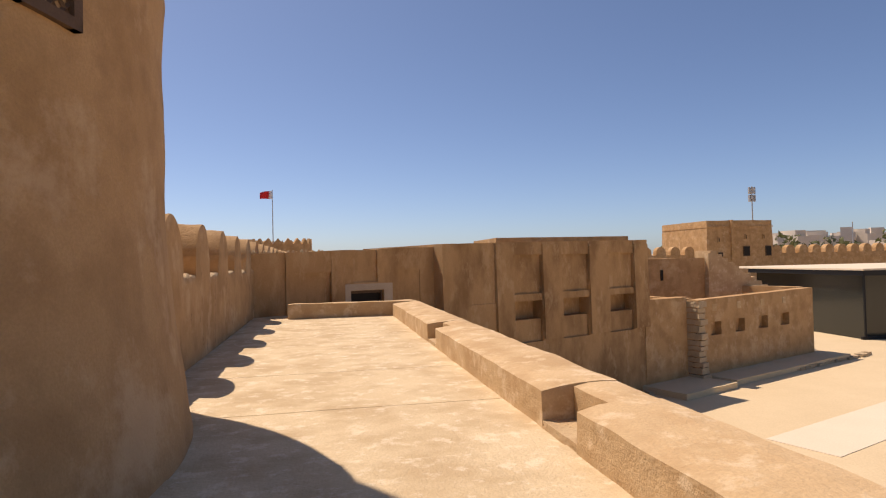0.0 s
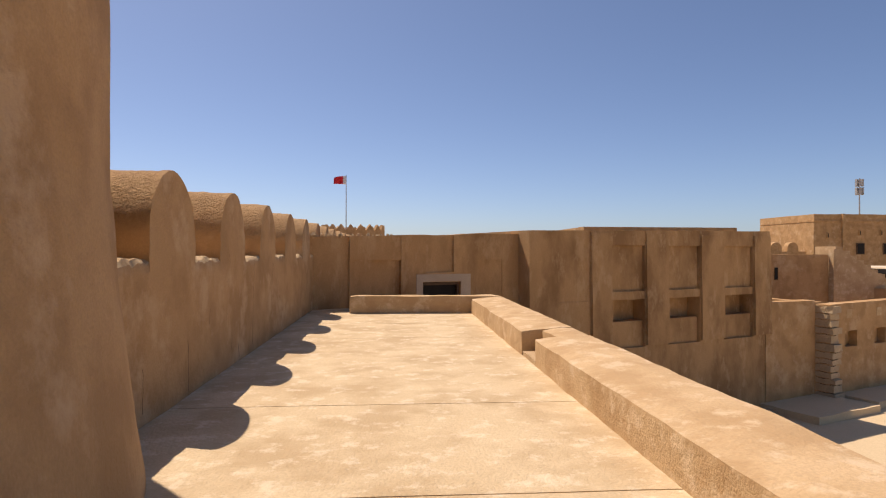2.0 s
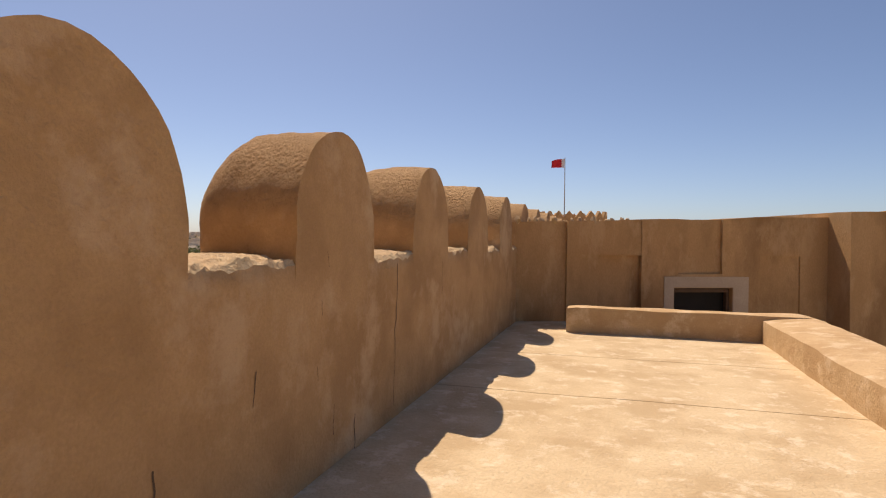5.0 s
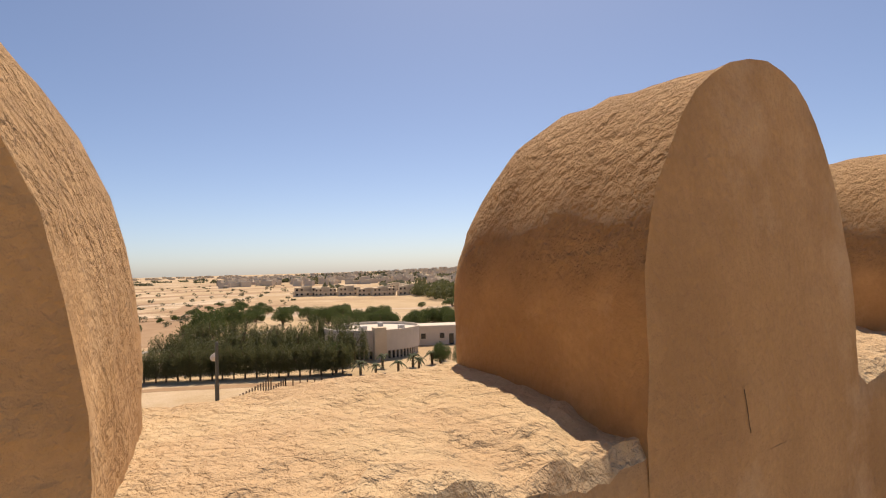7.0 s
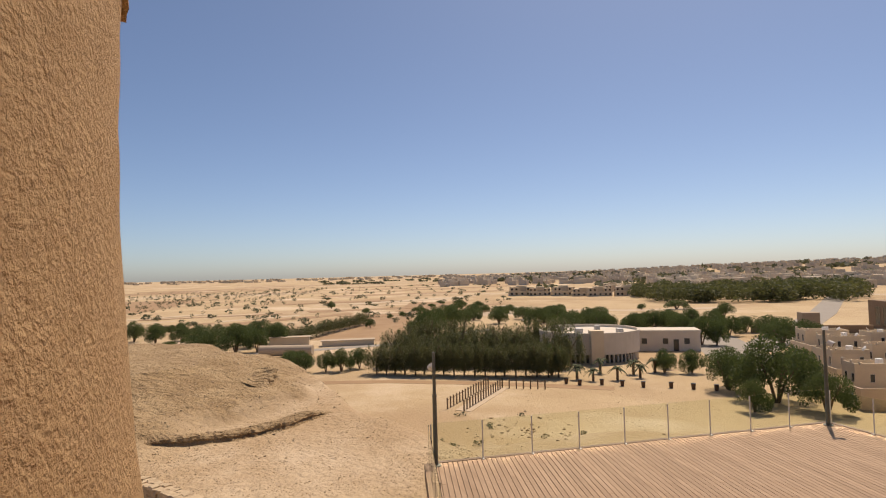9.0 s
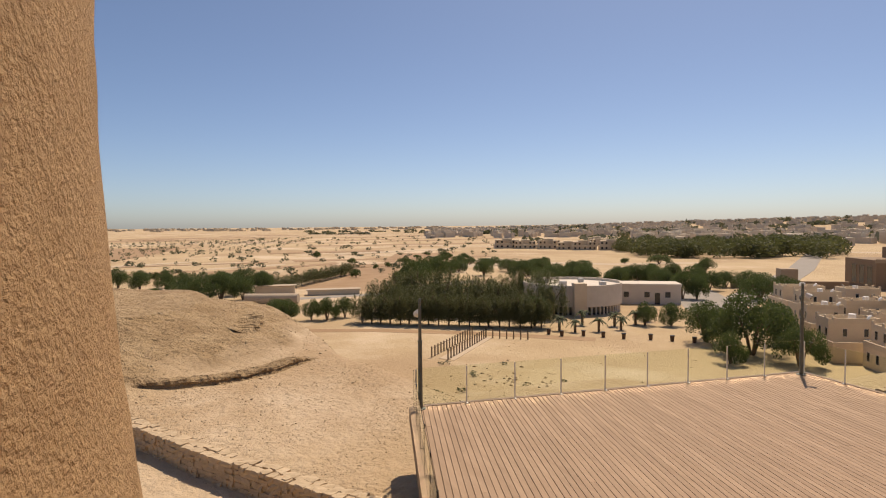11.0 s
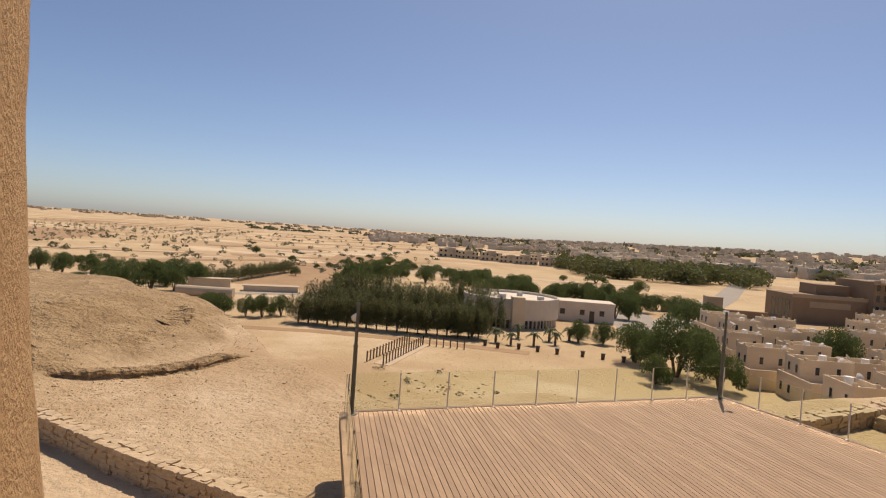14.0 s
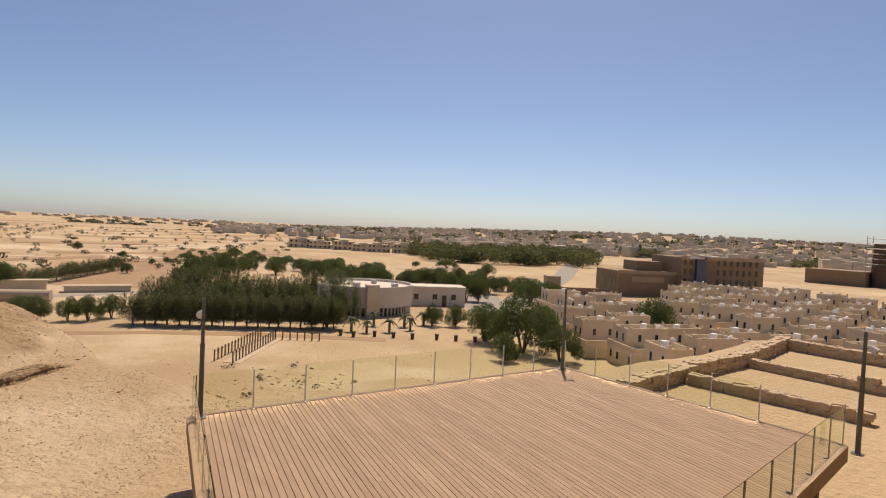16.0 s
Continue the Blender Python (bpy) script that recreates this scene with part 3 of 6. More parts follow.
for a, b in ((-9, 2.5), (3.23, 8.32), (9.16, 14.84)):
    kerb(2.2, 2.92, a, b, 0.35, 0.40)
for a, b in ((2.5, 3.23), (8.32, 9.16)):
    kerb(2.5, 2.92, a + 0.004, b - 0.004, 0.35, 0.39)
kerb(-0.64, 2.92, 14.844, 15.26, 0.40, 0.40)
for y0 in (2.5, 8.32):
    bm = bmesh.new()
    box(bm, 2.2, 2.52, y0, y0 + 0.75, -0.02, 0.07, 0.15)
    wear(bm, 0.012, 3)
    part("notch_fill", bm, M_ledge, par)

# ---------- end wall with the low door ----------
EW = Matrix.Translation((-1.62, 15.74, 0)) @ Matrix.Rotation(math.atan2(0.378, 0.926), 4, "Z")


def panel_wall(name, m, s_cuts, z_cuts, depth, thick, mat, label, step=0.3, top=None, w_amp=0.012):
    """A wall built of upright cells; depth(i, j) sets a cell back, None leaves an opening."""
    ob = None
    zt = z_cuts[-1]
    for i in range(len(s_cuts) - 1):
        bm = bmesh.new()
        for j in range(len(z_cuts) - 1):
            d = depth(i, j)
            if d is not None:
                box(bm, s_cuts[i], s_cuts[i + 1], d, thick, z_cuts[j], z_cuts[j + 1], step)
        if top:
            for v in bm.verts:
                if abs(v.co.z - zt) < 1e-4:
                    v.co.z += top(v.co.x)
        wear(bm, w_amp, 1.5)
        if ob is None:
            ob = obj(name, bm, mat, None, label, "wall", kind="structure")
            ob.matrix_basis = m
        else:
            part("wall_panel", bm, mat, ob)
    return ob


SC = [-0.9, 0.96, 1.55, 2.36, 2.99, 3.07, 3.93, 4.14, 4.68, 5.53, 6.5]
ZC = [-7.0, -1.5, 0.62, 0.88, 1.22, 1.80]


def ew_depth(i, j):
    if i in (4, 5, 6) and i in (4, 5, 6) and j == 1 and 3 < i + 0 < 7:
        return None if i in (4, 5, 6) and SC[i] >= 2.99 else 0.05
    if i == 0:
        return 0.10
    if i == 1:
        return 0.05 if j < 4 else 0.02
    if i == 2:
        return 0.13 if j < 4 else 0.02
    if i == 5 and j in (3, 4):
        return 0.07
    if i == 8:
        return 0.08 if j < 4 else 0.02
    if i == 9:
        return 0.05
    return 0.0


end_wall = panel_wall("wall_end", EW, SC, ZC, ew_depth, 0.9, M_endwall, "ochre plaster wall with shallow recessed panels above a low door", top=lambda s: 0.03 * s + 0.01 * math.sin(s * 3.0))
bm = bmesh.new()
box(bm, 2.8, 2.985, -0.012, 0.02, -1.5, 0.83, 0.2)
box(bm, 4.145, 4.45, -0.012, 0.02, -1.5, 0.83, 0.2)
box(bm, 2.985, 4.145, -0.012, 0.02, 0.63, 0.83, 0.2)
part("cement_surround", bm, M_cement, end_wall, "pale cement patch round the door")
# black sheet closes the doorway; its colour replaces the shade inside
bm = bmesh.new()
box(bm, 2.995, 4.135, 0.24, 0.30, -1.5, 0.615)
part("door_dark", bm, M_dark, end_wall, "black sheet standing in for the shade inside the doorway")
bm = bmesh.new()
for a, b in ((3.0, 3.05), (4.08, 4.13)):
    box(bm, a, b, 0.1, 0.2, -1.5, 0.60)
box(bm, 3.05, 4.08, 0.1, 0.2, 0.53, 0.60)
part("door_frame", bm, M_darkwood, end_wall)
# rubble along the wall's worn top
bm = bmesh.new()
random.seed(4)
for k in range(34):
    s = random.uniform(-0.6, 2.2)
    r = random.uniform(0.03, 0.07)
    mm = pose(s, random.uniform(0.05, 0.5), 1.84, random.uniform(0, 90), random.uniform(0, 90), random.uniform(0, 90))
    bmesh.ops.create_icosphere(bm, subdivisions=1, radius=r, matrix=mm @ Matrix.Diagonal((1.5, 1, 0.7, 1)))
part("rubble_top", bm, M_ledge, end_wall, "crumbling stones on the wall top")

# ---------- the block with niches ----------
BX = [-0.15, 0.9, 2.06, 2.87, 4.27, 5.26, 6.75, 7.89, 9.45, 10.35]
BZ = [-4.5, -1.55, -0.73, -0.04, 0.22, 1.65, 2.06]
SK = math.atan2(0.378, 0.926)
BLOCK = Matrix.Translation((4.35, 17.6, 0)) @ Matrix.Rotation(SK, 4, "Z")


def block_depth(i, j):
    if j == 0:
        return 0.0
    if i in (3, 5, 7):
        if j == 2:
            return 0.55
        if j in (1, 4):
            return 0.13
        if j == 3:
            return 0.03
        return 0.02
    if i == 1:
        return 0.05 if j >= 3 else 0.02
    if i == 0:
        return 0.02
    return 0.0 if j > 0 else 0.0


block = panel_wall("wall_block", BLOCK, BX, BZ, block_depth, 6.0, M_endwall,
                   "high ochre plaster block with three recessed niches and pilasters", 0.4, top=lambda x: 0.014 * x)
for a, b in ((2.08, 2.85), (4.29, 5.24), (6.77, 7.87), (9.47, 10.35)):
    bm = bmesh.new()
    box(bm, a, b, -0.04, 0.05, -1.5, 2.02, 0.25)
    for v in bm.verts:
        if v.co.y < 0:
            v.co.y -= 0.05 * smoothstep(1.5, -1.2, v.co.z)
    wear(bm, 0.01, 1.5)
    part("pilaster", bm, M_endwall, block, "slightly battered plaster pilaster")
bm = bmesh.new()
box(bm, 0, 1, 0, 1, 0, 1, None, Matrix.Translation((9.73, 30 - 18.2, 1.2)) @ Matrix.Diagonal((8.0, 5.0, 1.5, 1)))
wear(bm, 0.02)
rear = obj("roof_block", bm, M_plaster, None, "flat plastered roof block behind the niched wall", "wall", kind="structure")
rear.matrix_basis = Matrix.Translation((0, 18.2, 0))
bm = bmesh.new()
box(bm, 5.4, 5.75, -0.012, 0.02, -2.95, -2.55)
part("low_window", bm, M_dark, block, "small dark window low in the block")

# ---------- courtyard ----------
# the court plan was drawn smaller: spread it from a point on the wall walk
KC = Matrix.Translation((0.36, -1.5, 1.48)) @ Matrix.Scale(1.11, 4) @ Matrix.Translation((-0.36, 1.5, -1.48))
COURT_Z = (KC @ Vector((0, 0, -3.65))).z
bm = bmesh.new()
box(bm, 2.9, 84, -30, 64, -7.6, COURT_Z)
obj("court_floor", bm, M_court, None, "pale swept sand floor of the courtyard", "floor", kind="structure")
bm = bmesh.new()
box(bm, 0, 14, -0.95, 0.95, -3.65, -3.635, None, KC @ Matrix.Translation((12.6, 11.9, 0)) @ Matrix.Rotation(math.atan2(2.6, 7.0), 4, "Z"))
obj("court_path", bm, M_court_path, None, "paler paved strip across the courtyard", "path", kind="structure")
CW = KC @ Matrix.Translation((15.2, 20.0, 0)) @ Matrix.Rotation(SK, 4, "Z")
cs = [0.0, 0.95, 1.68, 2.75, 3.48, 4.6, 5.38, 6.5, 7.28, 9.6]
cz = [-3.8, -1.86, -1.30, -0.25]


def cw_depth(i, j):
    return 0.28 if (i in (1, 3, 5, 7) and j == 1) else 0.0


court_wall = panel_wall("wall_court", CW, cs, cz, cw_depth, 0.45, M_plaster, "free-standing plaster wall with four square niches", 0.4, top=lambda s: 0.012 * s - 0.1)
bm = bmesh.new()
for s in (1.05, 2.9, 4.8, 6.7):
    box(bm, s, s + 0.3, -0.012, 0.02, -0.85, -0.55)
part("plaster_patch", bm, M_cap, court_wall)
bm = bmesh.new()
box(bm, 9.15, 9.6, 0.45, 7.0, -3.8, -0.2, 0.5)
box(bm, 0.0, 0.45, 0.45, 7.0, -3.8, -0.3, 0.5)
box(bm, 0.0, 9.55, 6.6, 7.0, -3.8, -0.25, 0.5)
wear(bm, 0.012)
part("side_wall", bm, M_plaster, court_wall)
bm = bmesh.new()
box(bm, -2.95, -0.35, 0.25, 0.7, -3.8, -0.20, 0.4)
wear(bm, 0.012)
lw = obj("wall_link", bm, M_plaster, None, "plaster wall linking the block to the niched court wall", "wall", kind="structure")
lw.matrix_basis = CW
# broken stone pier
pier = thing("stone_pier", CW, "broken pier of rough coursed stones at the wall end", "pier")
random.seed(8)
z = -3.7
while z < -0.35:
    h = random.uniform(0.2, 0.3)
    wd = 0.27 + 0.10 * (-0.3 - z) / 3.4
    for x0, x1, y0, y1, z0, z1, mat in ((-0.3 + random.uniform(-0.05, 0.03), 0.18 + random.uniform(-0.06, 0.06), -wd + random.uniform(-0.06, 0.06), 0.3, z, z + h - 0.04, M_rubble),
                                        (-0.25, 0.12, -0.2, 0.28, z + h - 0.045, z + h + 0.005, M_plaster)):
        bm = bmesh.new()
        box(bm, x0, x1, y0, y1, z0, z1, 0.15)
        wear(bm, 0.04 if mat == M_rubble else 0.01, 4.0)
        part("stone" if mat == M_rubble else "mortar_bed", bm, mat, pier)
    z += h
# stone kerbs at the foot of the walls
def kerb_row(name, a, b, z, n, seed, lab):
    random.seed(seed)
    t = thing(name, KC, lab, "kerb")
    a, b = Vector(a), Vector(b)
    d = (b - a) / n
    ang = math.atan2(d.y, d.x)
    for i in range(n):
        bm = bmesh.new()
        L = d.length
        box(bm, 0.02, L - 0.02, -random.uniform(0.14, 0.24), random.uniform(0.1, 0.2), -0.1, random.uniform(0.1, 0.17), 0.15)
        wear(bm, 0.04, 4.0, Matrix.Translation(a + d * i))
        o = part("kerb_stone", bm, M_rubble, t)
        o.matrix_basis = Matrix.Translation((a.x + d.x * i, a.y + d.y * i, z)) @ Matrix.Rotation(ang, 4, "Z")


for a, b, w_ in ((-3.2, 0.0, 1.6), (0.4, 10.2, 1.35)):
    bm = bmesh.new()
    box(bm, a, b, -w_, 0.3, -3.7, -3.42, 0.4)
    wear(bm, 0.02, 1.5)
    o = obj("plinth", bm, M_court, None, "raised sand bed along the wall foot", "ground", kind="structure")
    o.matrix_basis = CW
kerb_row("stone_kerb", (12.0, 18.6, 0), (16.4, 19.4, 0), -3.65, 13, 3, "row of rough stones edging the wall foot")
kerb_row("stone_kerb", (17.2, 19.7, 0), (26.9, 23.3, 0), -3.65, 26, 5, "row of rough stones edging the wall foot")
bm = bmesh.new()
box(bm, -6, 4.8, 7.5, 9.0, -3.8, 1.35, 0.6)
wear(bm, 0.015)
w2 = obj("wall_inner_court", bm, M_plaster, None, "taller plaster wall with a slit window", "wall", kind="structure")
w2.matrix_basis = KC @ Matrix.Translation((15.9, 19.0, 0)) @ Matrix.Rotation(0.05, 4, "Z")
bm = bmesh.new()
box(bm, 2.1, 2.25, 7.46, 7.52, 0.2, 0.75)
part("slit", bm, M_dark, w2)
# stair with stepped edge
st = thing("court_stair", KC @ Matrix.Translation((15.9, 19.0, 0)) @ Matrix.Rotation(0.05, 4, "Z"), "flight of plastered masonry steps with sloping side wall", "stair")
bm = bmesh.new()
vs = [(4.82, -3.7), (9.2, -3.7), (9.2, -0.75), (5.2, 1.6), (4.82, 1.6)]
f0 = [bm.verts.new((x, 7.2, z)) for x, z in vs]
f1 = [bm.verts.new((x, 7.5, z)) for x, z in vs]
bm.faces.new(f0)
bm.faces.new(f1[::-1])
for i in range(5):
    bm.faces.new((f0[i], f1[i], f1[(i + 1) % 5], f0[(i + 1) % 5]))
bmesh.ops.recalc_face_normals(bm, faces=bm.faces)
# paler plaster here paints in the sunlight on this sloping face
part("side_wall", bm, M_cap, st, "sloping plaster side wall, paler tone standing in for sunlight")
for i in range(11):
    bm = bmesh.new()
    box(bm, 5.2 + i * 0.36, 5.56 + i * 0.36, 7.505, 8.8, -3.7, 1.72 - i * 0.212, 0.4)
    wear(bm, 0.03)
    part("step", bm, M_cap, st)

# dark glazed building
gb = thing("glazed_pavilion", KC @ Matrix.Translation((31.2, 27.5, -3.65)) @ Matrix.Rotation(-0.10, 4, "Z"), "black-framed glass pavilion with a flat pale roof", "building")
bm = bmesh.new()
box(bm, 0, 34, 0.05, 10, 0.0, 3.75)
part("glass_wall", bm, M_darkglass, gb, "dark reflecting glass")
bm = bmesh.new()
box(bm, -0.4, 34.4, -0.5, 10.4, 3.75, 4.05)
part("fascia", bm, M_black, gb)
bm = bmesh.new()
box(bm, -0.5, 34.5, -0.6, 14, 4.05, 4.15)
part("roof", bm, M_court_path, gb, "pale gravel roof")
for i in range(12):
    bm = bmesh.new()
    box(bm, i * 2.9, i * 2.9 + 0.1, -0.02, 0.1, 0, 3.75)
    part("mullion", bm, M_black, gb)
bm = bmesh.new()
box(bm, -0.2, 34, -0.06, 0.1, 0, 0.18)
part("plinth_rail", bm, M_black, gb)

# keep at the far corner, its wall and merlons
kp = thing("corner_keep", KC @ pose(44.0, 60, -3.65), "square sand-coloured corner tower with small windows and a flat top", "tower")
bm = bmesh.new()
box(bm, 0, 9.2, 0, 9.5, 0, 9.15, 1.0)
for v in bm.verts:
    k = v.co.z / 9.15
    v.co.x += (0.25 if v.co.x < 4.6 else -0.25) * k
    v.co.y += 0.2 * k if v.co.y < 1 else 0
wear(bm, 0.03, 0.8)
part("wall", bm, M_plaster, kp)
bm = bmesh.new()
box(bm, 0.18, 9.0, 0.08, 9.4, 8.35, 8.5)
part("string_course", bm, M_plaster, kp)
bm = bmesh.new()
box(bm, 3.3, 3.55, -0.1, 0.3, 4.5, 9.2)
part("buttress", bm, M_plaster, kp)
for x, z, w, h in ((4.9, 4.9, 0.9, 1.2), (7.9, 4.9, 0.8, 1.2), (1.6, 6.6, 0.25, 0.6), (5.2, 6.9, 0.25, 0.6), (7.6, 6.9, 0.25, 0.6), (1.6, 4.9, 0.6, 0.5)):
    bm = bmesh.new()
    box(bm, x, x + w, 0.02, 0.3, z, z + h)
    wo = part("window", bm, M_darkwood if w > 0.5 else M_plaster, kp)
    bm = bmesh.new()
    box(bm, x + 0.08, x + w - 0.08, -0.0, 0.1, z + 0.08, z + h - 0.08)
    part("pane", bm, M_dark, wo)


def small_merlon():
    bm = bmesh.new()
    k = 10
    pr = [(-0.62, -0.2), (-0.62, 0.25)] + [(-0.62 * math.cos(math.pi * i / k), 0.25 + 0.62 * math.sin(math.pi * i / k)) for i in range(1, k)] + [(0.62, 0.25), (0.62, -0.2)]
    a = [bm.verts.new((x, -0.35, z)) for x, z in pr]
    b = [bm.verts.new((x, 0.35, z)) for x, z in pr]
    bm.faces.new(a)
    bm.faces.new(b[::-1])
    for i in range(len(pr)):
        j = (i + 1) % len(pr)
        bm.faces.new((a[j], a[i], b[i], b[j]))
    me = bpy.data.meshes.new("merlon")
    bm.to_mesh(me)
    bm.free()
    me.materials.append(M_plaster)
    return me


sm = small_merlon()
for nm, x0, x1, y, zt, lab in (("wall_north", 14.0, 44.0, 61.0, 1.55, "low far fort wall topped by round merlons"), ("wall_north_east", 53.2, 80.0, 60.5, 1.55, "low far fort wall topped by round merlons")):
    bm = bmesh.new()
    box(bm, x0, x1, y, y + 0.9, -3.8, zt, 1.5)
    wear(bm, 0.03, 0.7)
    w = obj(nm, bm, M_plaster, None, lab, "wall", kind="structure")
    w.matrix_basis = KC
    for i in range(int((x1 - x0) / 1.85)):
        o = new("merlon", sm)
        o.location = (x0 + 0.8 + 1.85 * i, y + 0.45, zt + 0.1)
        o.parent = w

# flag tower with pointed merlons, the pole and the flag
ft = thing("flag_tower", pose(-4.13, 63.2, -3.65), "round plaster tower with pointed battlements and an arched opening", "tower")
bm = bmesh.new()
cyl(bm, 0, 0, 0, 7.2, 3.55, 3.25, 36)
part("wall", bm, M_plaster, ft, smooth=False)
for i in range(20):
    a = 2 * math.pi * i / 20
    bm = bmesh.new()
    vs = [bm.verts.new(c) for c in ((-0.5, -0.15, 0), (0.5, -0.15, 0), (0, -0.15, 0.62), (-0.5, 0.15, 0), (0.5, 0.15, 0), (0, 0.15, 0.62))]
    for f in ((0, 1, 2), (5, 4, 3), (0, 3, 4, 1), (1, 4, 5, 2), (2, 5, 3, 0)):
        bm.faces.new([vs[q] for q in f])
    o = part("pointed_merlon", bm, M_plaster, ft)
    o.matrix_basis = pose(3.1 * math.sin(a), -3.1 * math.cos(a), 7.19, 0, 0, math.degrees(a))
bm = bmesh.new()
mm = pose(0, 0, 0, 0, 0, 38)
box(bm, -0.4, 0.4, -3.5, -3.2, 4.9, 5.8, None, mm)
cyl(bm, 0, 0, -3.5, -3.2, 0.4, 0.4, 16, mm @ Matrix.Translation((0, 0, 5.8)) @ Matrix.Rotation(radians(-90), 4, "X") @ Matrix.Translation((0, 0, 0)))
part("arched_niche", bm, M_cap, ft)
fp = thing("flagpole", pose(-4.9, 63.7, 3.5), "tall metal pole with a wind-blown red and white flag", "flag")
bm = bmesh.new()
cyl(bm, 0, 0, 0, 5.95, 0.055, 0.035, 10)
part("pole", bm, M_metal, fp)
for nm, x0, x1, mat in (("flag_white", 0.04, 0.42, M_flagwhite), ("flag_red", 0.42, 1.35, M_red)):
    bm = bmesh.new()
    n1, n2 = 14, 10
    g = []
    for i in range(n1 + 1):
        row = []
        for j in range(n2 + 1):
            u = x0 + (x1 - x0) * i / n1
            zz = -0.9 * j / n2
            if i == 0 and nm == "flag_red":
                u -= 0.14 if j % 2 else 0.0
            row.append(bm.verts.new((-u * 0.95, 0.10 * math.sin(u * 5 + zz * 2), 5.85 + zz * (1 - 0.18 * u) - 0.22 * u * u * 0.5)))
        g.append(row)
    for i in range(n1):
        for j in range(n2):
            bm.faces.new((g[i][j], g[i + 1][j], g[i + 1][j + 1], g[i][j + 1]))
    part(nm, bm, mat, fp, smooth=True)

# ---------- outside: deck, glass, posts ----------
DZ = -3.55
D1, D2, D3, D4, D5 = Vector((-18.95, 12.75, 0)), Vector((-17.8, 27.0, 0)), Vector((-7.7, 26.7, 0)), Vector((-6.8, 17.2, 0)), Vector((-6.5, 9.6, 0))
deck = thing("wooden_deck", pose(0, 0, DZ), "wide terrace of weathered reddish-brown deck boards", "deck")
bu = Vector((1, -0.262, 0)).normalized()
bv = Vector((-bu.y, bu.x, 0))
poly = [D1, D2, D3, D4, D5]


def clip_line(c):
    """The span along the boards inside the deck's outline, at offset c across them."""
    hits = []
    for i in range(len(poly)):
        a, b = poly[i], poly[(i + 1) % len(poly)]
        ca, cb = a.dot(bv) - c, b.dot(bv) - c
        if ca * cb < 0:
            p_ = a + (b - a) * (ca / (ca - cb))
            hits.append(p_.dot(bu))
    return (min(hits), max(hits)) if len(hits) > 1 else None


BW = 0.145
c = min(p_.dot(bv) for p_ in poly) + BW / 2
cmax = max(p_.dot(bv) for p_ in poly)
mb = Matrix(((bu.x, bv.x, 0, 0), (bu.y, bv.y, 0, 0), (0, 0, 1, 0), (0, 0, 0, 1)))
random.seed(11)
while c < cmax:
    sp = clip_line(c)
    if sp and sp[1] - sp[0] > 0.3:
        cut = [sp[0]]
        q = sp[0] + random.uniform(1.5, 4.5)
        while q < sp[1] - 1.0:
            cut.append(q)
            q += random.uniform(4.2, 5.6)
        cut.append(sp[1])
        for a, b in zip(cut, cut[1:]):
            bm = bmesh.new()
            box(bm, a + 0.002, b - 0.002, c - BW / 2 + 0.008, c + BW / 2 - 0.008, -0.035, random.uniform(-0.002, 0.002), None, mb)
            part("board", bm, M_wood, deck)
    c += BW
bm = bmesh.new()
vs = [bm.verts.new((p_.x, p_.y, -0.09)) for p_ in poly]
vt = [bm.verts.new((p_.x, p_.y, -0.06)) for p_ in poly]
bm.faces.new(vs)
bm.faces.new(vt[::-1])
for i in range(5):
    bm.faces.new((vs[i], vt[i], vt[(i + 1) % 5], vs[(i + 1) % 5]))
part("joist_bed", bm, M_darkwood, deck, "dark substructure under the boards")
for a, b in ((D5, D1), (D1, D2), (D2, D3), (D3, D4)):
    bm = bmesh.new()
    d = b - a
    mm = Matrix.Translation(a) @ Matrix.Rotation(math.atan2(d.y, d.x), 4, "Z")
    box(bm, 0, d.length, -0.03, 0.10, -0.42, 0.012, None, mm)
    part("edge_beam", bm, M_fascia, deck, "brown timber fascia")
for x, y in ((-17.6, 13.4), (-16.8, 20), (-16.6, 26), (-12, 12), (-8, 25.6), (-7.2, 18), (-9, 11), (-12, 25.8)):
    bm = bmesh.new()
    cyl(bm, x, y, ground_z(x, y) - DZ - 0.8, -0.08, 0.12, 0.12, 10)
    part("support_post", bm, M_post, deck)


def balustrade(name, a, b, n, lab, h=1.15, posts=M_metal, lift=0.012):
    t = thing(name, pose(0, 0, DZ + lift), lab, "balustrade", group="glass balustrades of the deck")
    d = b - a
    mm = Matrix.Translation(a) @ Matrix.Rotation(math.atan2(d.y, d.x), 4, "Z")
    L = d.length / n
    for i in range(n):
        bm = bmesh.new()
        box(bm, i * L + 0.012, (i + 1) * L - 0.012, 0.025, 0.037, 0.04, h, None, mm)
        g = part("glass_panel", bm, M_glass, t)
        g.visible_shadow = False
    for i in range(n + 1):
        bm = bmesh.new()
        box(bm, i * L - 0.018, i * L + 0.018, 0.0, 0.02, 0.0, h - 0.02, None, mm)
        box(bm, i * L - 0.03, i * L + 0.03, -0.10, 0.02, 0.0, 0.018, None, mm)
        part("upright", bm, posts, t)
    return t


balustrade("glass_balustrade", D1 + Vector((0.06, 0.1, 0)), D2 + Vector((0.06, -0.1, 0)), 9, "frameless glass balustrade on slim steel uprights along the deck edge", posts=M_lamp)
balustrade("glass_balustrade", D2 + Vector((0.15, -0.06, 0)), D3 + Vector((-2.3, 0.07, 0)), 5, "frameless glass balustrade ending short of the deck corner", posts=M_lamp)
balustrade("glass_balustrade", D3 + Vector((-0.03, -0.1, 0)), D4 + Vector((-0.03, 0, 0)), 6, "glass balustrade with dark posts beside the fort", posts=M_black)
